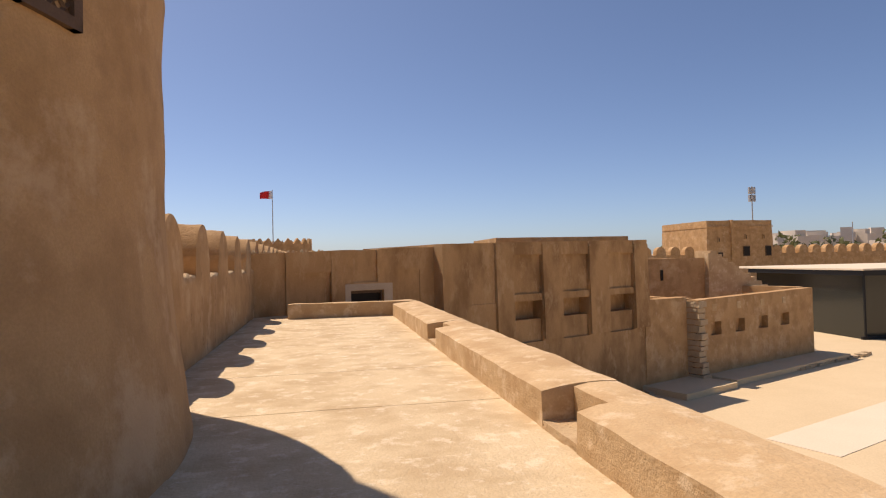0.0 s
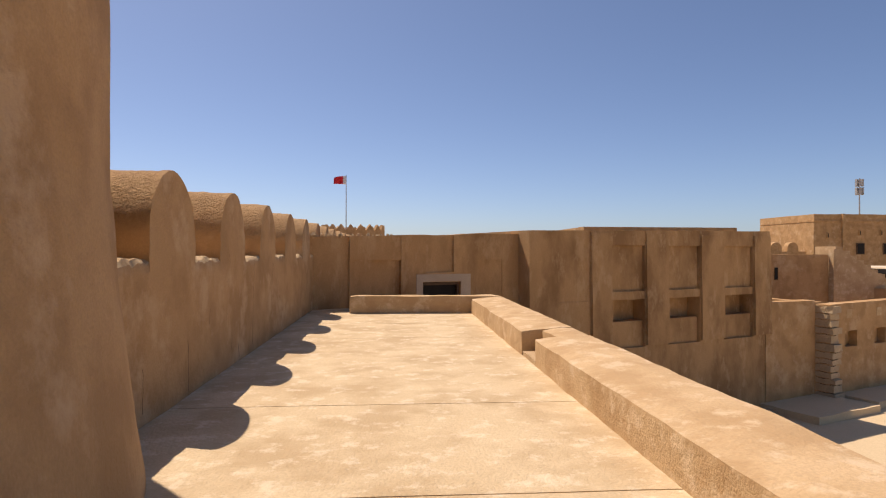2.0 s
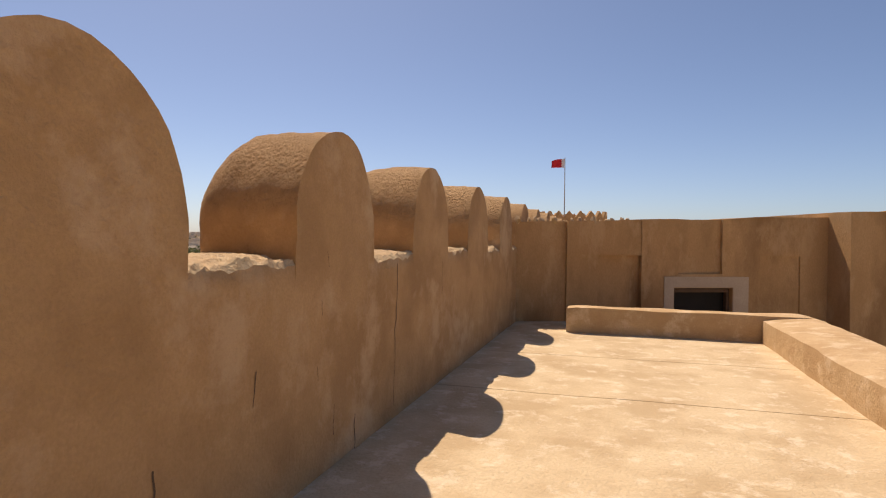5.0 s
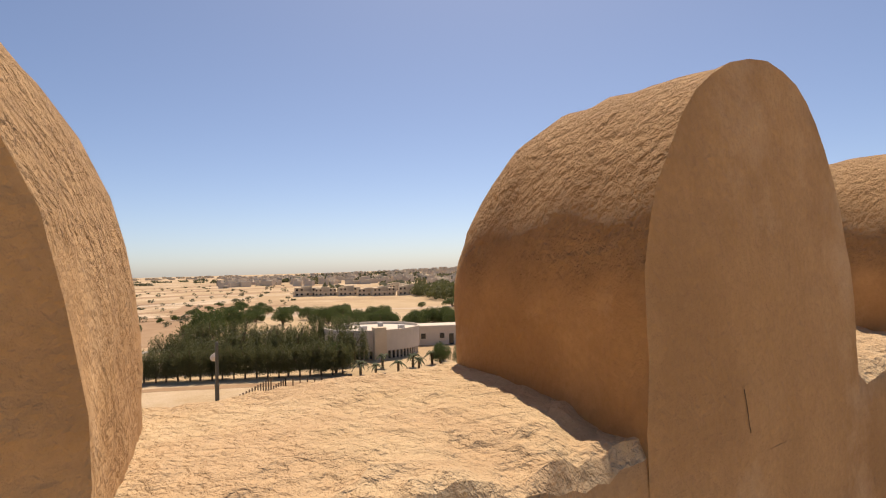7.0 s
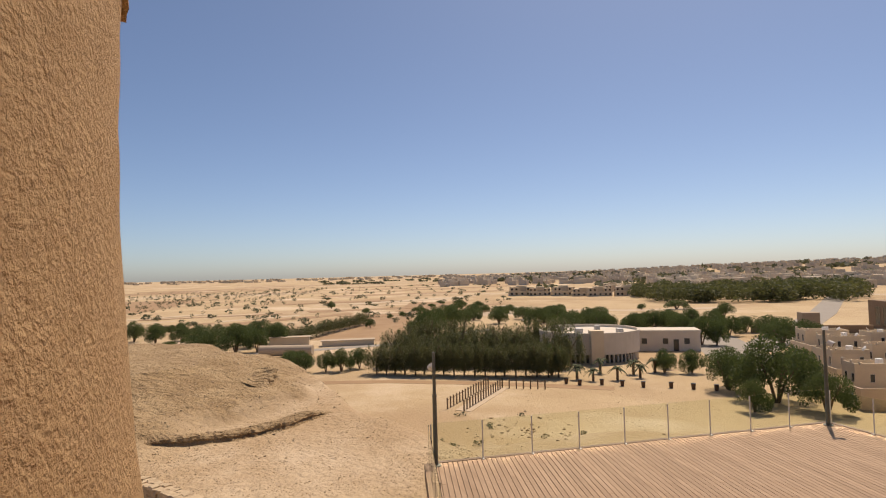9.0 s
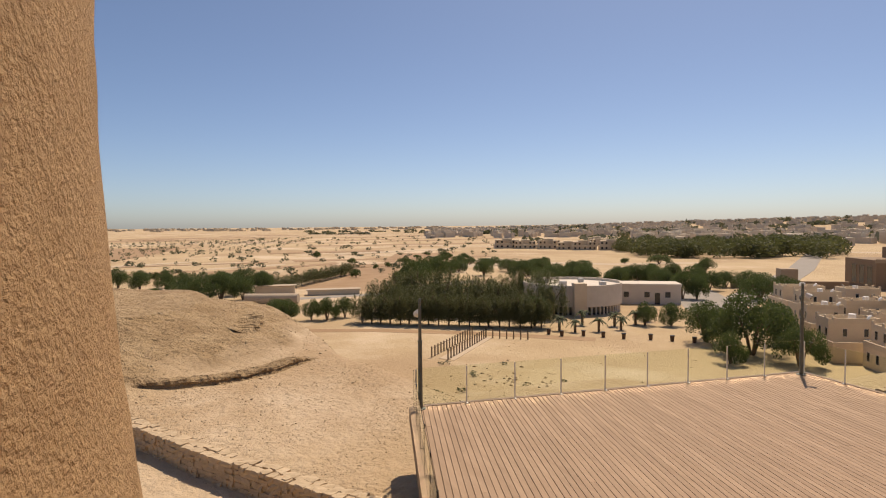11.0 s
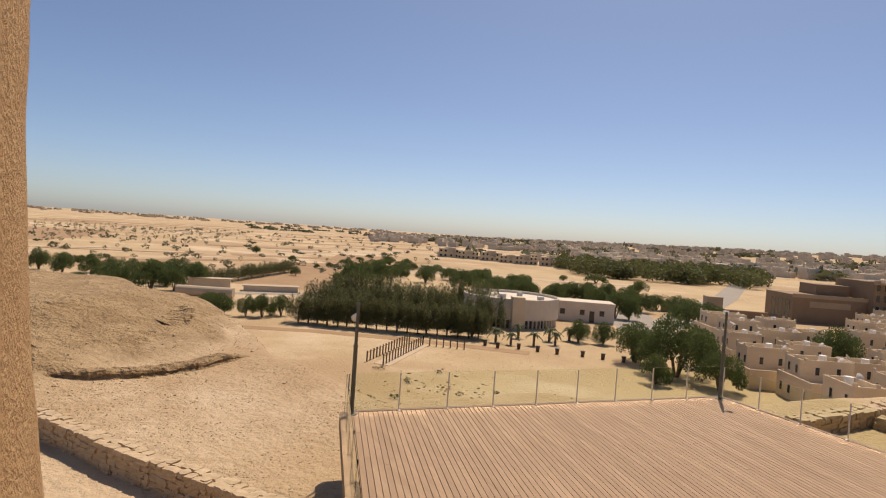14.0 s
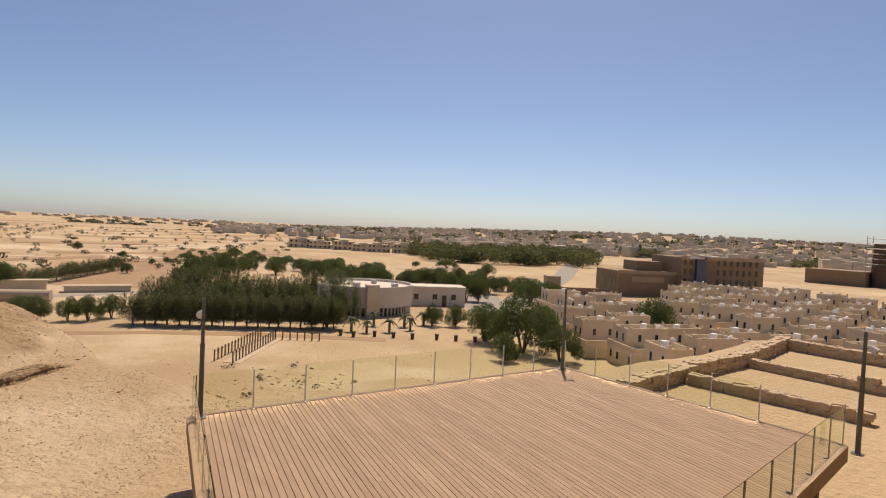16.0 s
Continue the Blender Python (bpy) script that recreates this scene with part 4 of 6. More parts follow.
balustrade("glass_balustrade", D5 + Vector((0, 0.03, 0)), D1 + Vector((0.1, 0.03, 0)), 8, "glass balustrade with dark posts along the deck side", posts=M_black)


def lamp_post(p_, lab, ang):
    t = thing("lamp_post", pose(p_.x, p_.y, DZ, 0, 0, ang), lab, "lamp post", group="lamp posts of the deck")
    bm = bmesh.new()
    cyl(bm, 0, 0, 0.0, 2.0, 0.068, 0.062, 12)
    cyl(bm, 0, 0, 2.0, 3.25, 0.05, 0.045, 12)
    cyl(bm, 0, 0, 1.97, 2.03, 0.072, 0.072, 12)
    part("pole", bm, M_post, t)
    bm = bmesh.new()
    cyl(bm, 0, 0, 0.0, 0.02, 0.16, 0.16, 14)
    part("base_plate", bm, M_post, t)
    bm = bmesh.new()
    tube(bm, (0.0, 0, 2.82), (-0.14, 0, 2.82), 0.02)
    part("bracket", bm, M_post, t)
    bm = bmesh.new()
    mm = pose(-0.18, 0, 2.82, 0, 60, 0)
    cyl(bm, 0, 0, -0.12, 0.08, 0.11, 0.08, 14, mm)
    sh = part("lamp_head", bm, M_lamp, t, "pale round floodlight head")
    bm = bmesh.new()
    cyl(bm, 0, 0, -0.13, -0.118, 0.09, 0.09, 14, mm)
    part("lens", bm, M_win, sh)
    return t


lamp_post(D1 + Vector((0.22, 0.18, 0)), "slender grey-green lamp post at the deck corner", 0)
lamp_post(D2 + Vector((0.25, -0.3, 0)), "slender grey-green lamp post at the deck corner", 200)
lamp_post(D3 + Vector((0.45, -0.5, 0)), "slender grey-green lamp post beside the glass corner", 180)

# black railing of the side stair
rl = thing("side_railing", pose(0, 0, DZ), "black steel railing with thin horizontal cables", "railing")
for a, b in (((-11.2, 8.5), (-10.6, 10.5)), ((-11.2, 8.5), (-6.8, 7.6))):
    d = Vector((b[0] - a[0], b[1] - a[1], 0))
    bm = bmesh.new()
    tube(bm, (a[0], a[1], 1.1), (b[0], b[1], 1.1), 0.028)
    part("top_rail", bm, M_black, rl)
    k = 2
    for i in range(k + 1):
        q = Vector((a[0], a[1], 0)) + d * (i / k)
        bm = bmesh.new()
        tube(bm, (q.x, q.y, -0.3), (q.x, q.y, 1.1), 0.022 if i != 1 else 0.012)
        part("post", bm, M_black, rl)
    for z in (0.2, 0.42, 0.64, 0.86):
        bm = bmesh.new()
        tube(bm, (a[0], a[1], z), (b[0], b[1], z), 0.006, 6)
        part("cable", bm, M_black, rl)
bm = bmesh.new()
vv = [(-11.3, 8.4), (-6.4, 7.4), (-6.4, 9.5), (-10.6, 10.5)]
lo = [bm.verts.new((x, y, DZ - 0.45)) for x, y in vv]
hi = [bm.verts.new((x, y, DZ - 0.28)) for x, y in vv]
bm.faces.new(lo[::-1])
bm.faces.new(hi)
for i in range(4):
    bm.faces.new((lo[i], lo[(i + 1) % 4], hi[(i + 1) % 4], hi[i]))
ob = obj("stair_landing", bm, M_court_path, None, "pale concrete landing beside the deck", "landing", kind="structure")
for x, y in ((-10.3, 8.5), (-6.6, 7.6), (-10, 9.9)):
    bm = bmesh.new()
    cyl(bm, x, y, -7, DZ - 0.44, 0.1, 0.1, 10)
    part("landing_post", bm, M_post, ob)

# twin spotlights on a short pole near the fort wall
sp = thing("spotlight_pole", pose(-6.0, 9.8, -3.55), "pole with two round grey floodlights near the fort wall", "spotlight")
bm = bmesh.new()
cyl(bm, 0, 0, 0, 3.2, 0.042, 0.042, 14)
part("pole", bm, M_metal, sp)
for sgn in (-1, 1):
    bm = bmesh.new()
    tube(bm, (0, 0, 2.9), (-0.02, sgn * 0.13, 2.92), 0.014)
    part("arm", bm, M_black, sp)
    mm = Matrix.Translation((-0.02, sgn * 0.18, 2.94)) @ Matrix.Rotation(radians(-50 if sgn < 0 else 28), 4, "Z") @ Matrix.Rotation(radians(-82), 4, "Y")
    bm = bmesh.new()
    cyl(bm, 0, 0, -0.06, -0.045, 0.05, 0.082, 24, mm)
    cyl(bm, 0, 0, -0.045, 0.06, 0.082, 0.088, 24, mm)
    hd = part("lamp_head", bm, M_cement, sp, "round grey floodlight", smooth=True)
    bm = bmesh.new()
    cyl(bm, 0, 0, 0.061, 0.068, 0.08, 0.08, 18, mm)
    part("lens", bm, M_lamp, hd)


# ---------- stone walls outside ----------
def stone_wall(name, line, zfun, h, thick, lab, seed, size=0.32, one_face=False):
    """A dry wall of coursed rubble stones along a line; the core hides the gaps."""
    random.seed(seed)
    t = thing(name, pose(0, 0, 0), lab, "stone wall")
    variants = []
    for k in range(8):
        bm = bmesh.new()
        box(bm, -0.5, 0.5, -0.5, 0.5, -0.5, 0.5, 0.5)
        for v in bm.verts:
            v.co = v.co * (0.94 if v.co.length > 0.8 else 1.0) + noise.noise_vector(v.co * 2 + Vector((k * 9, seed, 0))) * 0.2
        me = bpy.data.meshes.new("stone")
        bm.to_mesh(me)
        bm.free()
        me.materials.append(M_stone)
        variants.append(me)
    count = 0
    for (x0, y0), (x1, y1) in zip(line, line[1:]):
        d = Vector((x1 - x0, y1 - y0, 0))
        L = d.length
        ang = math.atan2(d.y, d.x)
        bm = bmesh.new()
        k = max(2, int(L / 0.7))
        rows = []
        for i in range(k + 1):
            x, y = x0 + d.x * i / k, y0 + d.y * i / k
            z = zfun(x, y)
            hh = h + 0.08 * noise.noise(Vector((x, y, 0)))
            nx, ny = -math.sin(ang) * thick / 2 * 0.84, math.cos(ang) * thick / 2 * 0.84
            rows.append([bm.verts.new((x - nx, y - ny, z - 1.2)), bm.verts.new((x - nx, y - ny, z + hh - 0.06)), bm.verts.new((x + nx, y + ny, z + hh - 0.06)), bm.verts.new((x + nx, y + ny, z - 1.2))])
        for r0, r1 in zip(rows, rows[1:]):
            for q in range(3):
                bm.faces.new((r0[q], r1[q], r1[q + 1], r0[q + 1]))
        bm.faces.new(rows[0])
        bm.faces.new(rows[-1][::-1])
        bmesh.ops.recalc_face_normals(bm, faces=bm.faces)
        part("wall_core", bm, M_rubble, t)
        zc = 0.0
        while zc < h + 0.02:
            sh = size * random.uniform(0.55, 0.8)
            s = random.uniform(-0.2, 0.0)
            while s < L:
                sl_ = size * random.uniform(0.8, 1.7)
                x, y = x0 + d.x * (s + sl_ / 2) / L, y0 + d.y * (s + sl_ / 2) / L
                hh = h + 0.08 * noise.noise(Vector((x, y, 0)))
                if zc + sh * 0.6 < hh + 0.05:
                    for side in ((-1,) if one_face and zc + 1.6 * sh < h else (-1, 1)):
                        dp_ = thick * random.uniform(0.42, 0.56)
                        off = side * (thick / 2 - dp_ / 2 + random.uniform(-0.03, 0.03))
                        o = new("stone", variants[random.randrange(8)])
                        o.matrix_basis = Matrix.Translation((x - math.sin(ang) * off, y + math.cos(ang) * off, zfun(x, y) + zc + sh / 2 + random.uniform(-0.03, 0.03))) @ Matrix.Rotation(ang + random.uniform(-0.12, 0.12), 4, "Z") @ Matrix.Diagonal((sl_, dp_, sh * 1.05, 1))
                        o.parent = t
                        count += 1
                s += sl_
            zc += sh
    return t


stone_wall("stone_wall", [(-30, 1.2), (-25.6, 4.6), (-22.2, 6.8), (-19.0, 9.2), (-15.3, 12.1)], lambda x, y: -5.95, 0.8, 0.62, "long dry wall of rough brown stones above the sand path", 3, 0.25, True)
rz = lambda x, y: -5.4
stone_wall("ruin_wall", [(-17.7, 31.5), (-18.0, 38.0), (-17.9, 44.0), (-19.0, 52.6)], rz, 0.75, 0.8, "excavated low wall of rough stones", 21, 0.4)
stone_wall("ruin_wall", [(-17.2, 36.5), (-13.5, 36.7), (-9.9, 36.9)], rz, 0.55, 0.6, "excavated low wall of rough stones", 22, 0.4)
stone_wall("ruin_wall", [(-17.4, 43.8), (-12.5, 43.6), (-5, 43.2)], rz, 0.6, 0.6, "excavated low wall of rough stones", 23, 0.4)
stone_wall("ruin_wall", [(-18.8, 52.4), (-12.5, 52.3), (-4, 51.8)], rz, 0.75, 0.7, "excavated low wall of rough stones", 24, 0.4)
# eroded ledge on the mound's foot
def scarp(line, lab):
    """A low bank of eroded rock with a crumbling lip, seen from its foot."""
    bm = bmesh.new()
    pts = []
    for a, b in zip(line, line[1:]):
        a, b = Vector((*a, 0)), Vector((*b, 0))
        k = int((b - a).length / 0.11)
        pts += [a.lerp(b, i / k) for i in range(k)]
    rows = []
    for i, p_ in enumerate(pts):
        inw = (Vector((-47, -2, 0)) - p_).normalized()
        end = smoothstep(0, 14, i) * smoothstep(0, 14, len(pts) - 1 - i)
        wob = 0.22 * noise.noise(p_ * 1.1) + 0.09 * noise.noise(p_ * 5.0)
        h = end * (0.34 + 0.12 * noise.noise(p_ * 1.7 + Vector((3, 0, 0))) + 0.08 * noise.noise(p_ * 7.0))
        row = []
        for d, hh in ((-0.35, -0.12), (-0.1, 0.02), (0.02, 0.35), (-0.03, 0.62), (0.05, 0.93), (0.3, 1.0), (0.9, 0.72), (1.9, -0.15)):
            q = p_ + inw * (d + wob * (1 if d < 0.5 else 0.3))
            q.z = ground_z(q.x, q.y) + h * hh + (0.03 * noise.noise(q * 6.0 + Vector((0, 0, hh * 9))) if hh > 0 else -0.05)
            q += inw * 0.05 * noise.noise(Vector((p_.x * 4, p_.y * 4, hh * 7)))
            row.append(bm.verts.new(q))
        rows.append(row)
    for r0, r1 in zip(rows, rows[1:]):
        for q in range(len(r0) - 1):
            bm.faces.new((r0[q], r1[q], r1[q + 1], r0[q + 1]))
    bmesh.ops.recalc_face_normals(bm, faces=bm.faces)
    return obj("mound_ledge", bm, M_mound, None, lab, "rock ledge", kind="structure", smooth=False)


scarp([(-31.4, 3.2), (-30.7, 5.4), (-31.0, 7.4), (-32.2, 9.6), (-33.6, 11.2), (-34.9, 12.2)], "eroded earth and rock ledge round the mound foot")
scarp([(-38.5, 8.9), (-40.5, 9.4), (-42.8, 9.7), (-45.0, 9.4)], "crumbling rock lip at the mound top")
scarp([(-34.5, 1.2), (-33.8, 2.2), (-33.6, 3.4)], "small rock outcrop on the mound flank")

# ---------- the plain: tracks and fields ----------
PZ = -14.5


def sheet(name, pts, mat, lab, cat, z=PZ + 0.02):
    bm = bmesh.new()
    top = [bm.verts.new((x, y, z)) for x, y in pts]
    low = [bm.verts.new((x, y, z - 0.3)) for x, y in pts]
    f = bm.faces.new(top)
    for i in range(len(pts)):
        j = (i + 1) % len(pts)
        bm.faces.new((top[i], low[i], low[j], top[j]))
    bmesh.ops.recalc_face_normals(bm, faces=bm.faces)
    return obj(name, bm, mat, None, lab, cat, kind="structure")


def strip(name, line, w, mat, lab, z=PZ + 0.03):
    left, right = [], []
    for i, p_ in enumerate(line):
        a, b = Vector(line[max(0, i - 1)]), Vector(line[min(len(line) - 1, i + 1)])
        d = (b - a).normalized()
        nrm = Vector((-d.y, d.x)) * w / 2
        left.append((p_[0] + nrm.x, p_[1] + nrm.y))
        right.append((p_[0] - nrm.x, p_[1] - nrm.y))
    return sheet(name, left + right[::-1], mat, lab, "road", z)


strip("road_park", [(-118, 113), (-100, 101), (-85, 91), (-74, 85)], 11, M_asphalt, "grey asphalt road and parking bays")
strip("road_branch", [(-92, 100), (-112, 132), (-150, 190), (-230, 300)], 8, M_asphalt, "grey asphalt road towards the town", PZ + 0.06)
strip("track_near", [(-97, 16), (-92, 29), (-84, 42), (-77, 51), (-73, 56)], 2.6, M_field, "darker compacted dirt track along the hedge", PZ + 0.025)
strip("track_far", [(-145, -40), (-137, 11), (-139, 40), (-160, 75)], 4, M_asphalt, "narrow tarred lane behind the trees", PZ + 0.025)
strip("track_plain", [(-240, 114), (-215, 138), (-201, 150), (-190, 190)], 9, M_road, "pale graded lane on the plain", PZ + 0.028)
strip("track_long", [(-470, 130), (-400, 190), (-300, 262), (-200, 330)], 14, M_road, "pale graded lane on the plain", PZ + 0.028)
sheet("field_brown", [(-159, 24), (-250, 54), (-240, 74), (-143, 46)], M_field, "brown levelled earth plot", "field")
sheet("field_brown_far", [(-255, 70), (-330, 98), (-320, 130), (-246, 92)], M_field, "brown levelled earth plot", "field")
sheet("field_dark", [(-330, -140), (-520, -120), (-500, -20), (-330, -40)], M_field, "darker strip of stony plain", "field")
rnd = random.Random(52)
for i in range(34):
    ang, r = radians(rnd.uniform(-9, 24)), 230 + 900 * rnd.random() ** 1.4
    cx, cy, L, w = -r * math.cos(ang), r * math.sin(ang), r * rnd.uniform(0.14, 0.34), r * rnd.uniform(0.012, 0.05)
    tilt = rnd.uniform(0.9, 1.75)
    dx, dy = -math.cos(tilt) * L / 2, math.sin(tilt) * L / 2
    k = 9
    left = [(cx + dx * (2 * q / k - 1) - w * (0.5 + 0.4 * noise.noise(Vector((i, q * 0.6, 0)))), cy + dy * (2 * q / k - 1)) for q in range(k + 1)]
    right = [(cx + dx * (2 * q / k - 1) + w * (0.5 + 0.4 * noise.noise(Vector((i, q * 0.6, 5)))), cy + dy * (2 * q / k - 1)) for q in range(k + 1)]
    sheet("field_strip", left + right[::-1], M_road if i % 3 == 0 else M_field, "pale scraped strip of the plain" if i % 3 == 0 else "brown stony strip of the plain", "field", PZ + 0.022 + 0.004 * i)
sheet("plot_pale", [(-205, 88), (-232, 96), (-268, 128), (-232, 130)], M_road, "pale bare plot among trees", "field")


# ---------- trees ----------
def leaf_cloud(bm, blobs, n, size, seed):
    """Crown: many small leaf cards turned at random round the boughs."""
    rnd = random.Random(seed)
    tot = sum(b[3] ** 2 for b in blobs)
    for bx, by, bz, br, fl in blobs:
        for _ in range(int(n * br * br / tot)):
            v = Vector((rnd.gauss(0, 1), rnd.gauss(0, 1), rnd.gauss(0, 1))).normalized()
            r = br * (0.45 + 0.6 * rnd.random() ** 0.6)
            c_ = Vector((bx + v.x * r, by + v.y * r, bz + v.z * r * fl))
            a = Vector((rnd.gauss(0, 1), rnd.gauss(0, 1), rnd.gauss(0, 0.7))).normalized()
            b_ = a.cross(Vector((rnd.gauss(0, 1), rnd.gauss(0, 1), rnd.gauss(0, 1)))).normalized()
            s = size * rnd.uniform(0.6, 1.4)
            q = [c_ - a * s, c_ - b_ * s * 0.45, c_ + a * s, c_ + b_ * s * 0.45]
            bm.faces.new([bm.verts.new(x) for x in q])


def broad_tree(seed):
    """A wide thorny tree of unit half-width and unit height."""
    rnd = random.Random(seed)
    t = thing("shade_tree", pose(0, 0, 0), "broad green desert tree with thin leaning trunks", "tree", group="shade trees on the plain")
    bm = bmesh.new()
    tips = []
    for k in range(5):
        a = 2 * math.pi * k / 5 + rnd.uniform(-0.4, 0.4)
        rr = rnd.uniform(0.2, 0.55)
        p0, p1 = Vector((0.03 * math.cos(a), 0.03 * math.sin(a), 0)), Vector((rr * 0.4 * math.cos(a), rr * 0.4 * math.sin(a), 0.32))
        p2 = Vector((rr * math.cos(a), rr * math.sin(a), rnd.uniform(0.5, 0.72)))
        tube(bm, p0, p1, 0.035, 6)
        tube(bm, p1, p2, 0.02, 5)
        tips.append(p2)
    part("trunk", bm, M_trunk, t)
    bm = bmesh.new()
    blobs = [(p_.x, p_.y, p_.z - 0.05, rnd.uniform(0.34, 0.48), 0.72) for p_ in tips] + [(rnd.uniform(-0.2, 0.2), rnd.uniform(-0.2, 0.2), 0.74, 0.42, 0.6)]
    blobs += [(0.75 * math.cos(a), 0.75 * math.sin(a), rnd.uniform(0.28, 0.55), rnd.uniform(0.2, 0.32), 0.8) for a in [rnd.uniform(0, 6.28) for _ in range(9)]]
    leaf_cloud(bm, blobs, 8000, 0.03, seed)
    part("crown", bm, M_leaf, t)
    return t


def hedge_tree(seed):
    """A feathery upright tree of unit half-width and unit height."""
    rnd = random.Random(seed)
    t = thing("hedge_tree", pose(0, 0, 0), "dense feathery dark green tree in a planted row", "tree", group="planted tree rows")
    bm = bmesh.new()
    cyl(bm, 0, 0, -0.02, 0.5, 0.07, 0.03, 7)
    for k in range(4):
        a = rnd.uniform(0, 6.28)
        tube(bm, (0, 0, 0.2 + 0.1 * k), (0.5 * math.cos(a), 0.5 * math.sin(a), 0.5 + 0.1 * k), 0.02, 5)
    part("trunk", bm, M_trunk, t)
    bm = bmesh.new()
    # upright feathery sprays leaving a rough, pointed top
    for k in range(46):
        a, rr = rnd.uniform(0, 6.28), 0.85 * math.sqrt(rnd.random())
        cx, cy = rr * math.cos(a), rr * math.sin(a)
        z0, z1 = rnd.uniform(0.08, 0.3), rnd.uniform(0.62, 1.0) * (1 - 0.2 * rr)
        for q in range(150):
            u = rnd.random()
            w = 0.15 * (1 - u) ** 0.5 + 0.015
            c_ = Vector((cx + rnd.gauss(0, w), cy + rnd.gauss(0, w), z0 + (z1 - z0) * u))
            up = Vector((rnd.gauss(0, 0.22), rnd.gauss(0, 0.22), 0.055)).normalized() * rnd.uniform(0.03, 0.06)
            sd = Vector((rnd.gauss(0, 1), rnd.gauss(0, 1), 0)).normalized() * rnd.uniform(0.012, 0.024)
            bm.faces.new([bm.verts.new(p_) for p_ in (c_ - up, c_ + sd, c_ + up, c_ - sd)])
    for v in bm.verts:
        v.co.z = max(0.1, v.co.z)
    part("crown", bm, M_leafdark, t)
    return t


def palm_tree(seed):
    rnd = random.Random(seed)
    t = thing("date_palm", pose(0, 0, 0), "young date palm with drooping grey-green fronds", "palm", group="palms before the round building")
    bm = bmesh.new()
    k = 7
    for i in range(k):
        cyl(bm, 0, 0, i * 1.5 / k, (i + 1) * 1.5 / k, 0.19, 0.24, 8)
    part("trunk", bm, M_trunk, t)
    for i in range(18):
        bm = bmesh.new()
        a = 2 * math.pi * i / 18 + rnd.uniform(-0.15, 0.15)
        up = rnd.uniform(0.3, 1.25)
        L = rnd.uniform(1.3, 1.8)
        prev = None
        for q in range(7):
            u = q / 6
            r = L * u * math.cos(up) + 0.25 * u * u
            z = 1.5 + L * u * math.sin(up) - 1.25 * u * u
            w = 0.17 * math.sin(math.pi * min(1, u * 0.85 + 0.15)) + 0.015
            c_, d = Vector((r * math.cos(a), r * math.sin(a), z)), Vector((-math.sin(a), math.cos(a), 0)) * w
            row = (bm.verts.new(c_ - d + Vector((0, 0, -0.08))), bm.verts.new(c_), bm.verts.new(c_ + d + Vector((0, 0, -0.08))))
            if prev:
                bm.faces.new((prev[0], prev[1], row[1], row[0]))
                bm.faces.new((prev[1], prev[2], row[2], row[1]))
            prev = row
        part("frond", bm, M_palm, t)
    return t


def plant(protos, spots, z=None, seed=1):
    rnd = random.Random(seed)
    for i, (x, y, r, h) in enumerate(spots):
        zz = ground_z(x, y) if z is None else z
        m = Matrix.Translation((x, y, zz - 0.03)) @ Matrix.Rotation(rnd.uniform(0, 6.28), 4, "Z") @ Matrix.Diagonal((r, r, h, 1))
        p_ = protos[i % len(protos)]
        if not p_.get("used"):
            p_["used"] = 1
            p_.matrix_basis = m
        else:
            c_ = p_.copy()
            scene.collection.objects.link(c_)
            c_.matrix_basis = m
            for ch in p_.children:
                k = ch.copy()
                scene.collection.objects.link(k)
                k.parent = c_


broad = [broad_tree(k) for k in (3, 14, 25, 36)]
hedge = [hedge_tree(k) for k in (2, 13, 24)]
near_trees = [(-80, 70, 2.0, 3.9), (-78, 73.5, 2.2, 3.8), (-66, 69, 3.9, 5.8), (-71, 75, 1.9, 3.4), (-57.5, 68, 4.9, 8.2), (-55, 62, 2.0, 3.8), (-51, 68, 2.9, 4.8), (-62, 77, 2.7, 5.7), (-56, 99, 4.0, 6.8),
              (-86, 53.5, 3.0, 5.0), (-107, 17, 2.5, 3.9), (-111, 16, 1.8, 3.4), (-106, 21, 1.7, 3.8), (-105, 23.5, 2.2, 4.1), (-107, 27, 1.9, 3.8), (-117, 16, 2.2, 2.8)]
left_trees = [(-180, -20, 2.9, 5.8), (-173, -14, 2.6, 4.9), (-200, -13, 1.8, 2.8), (-197, -10, 2.4, 3.6), (-189, -4, 3.2, 3.4), (-168, -6, 1.7, 2.4), (-158, -9, 2.3, 1.9), (-155, -3, 2.8, 2.6), (-152, 0, 2.4, 4.0),
              (-142, 6, 4.2, 6.7), (-140, 10.5, 2.8, 5.2), (-149, 15, 3.1, 5.8), (-300, 49, 2.1, 3.9), (-252, 57, 2.3, 2.6), (-185, 45, 1.8, 3.0), (-223, 65, 1.4, 2.3), (-244, 78, 3.5, 2.8), (-217, 59, 1.2, 2.0), (-172, -30, 3, 4.2),
              (-160, -2, 3.6, 4.4), (-166, 2, 3.4, 4.8), (-156, 6, 3.8, 5.4), (-150, 9, 3.6, 5.6), (-162, 11, 3.8, 5.6), (-156, 16, 3.6, 5.4), (-176, -8, 3.2, 4.0), (-190, -16, 3.0, 4.2)]
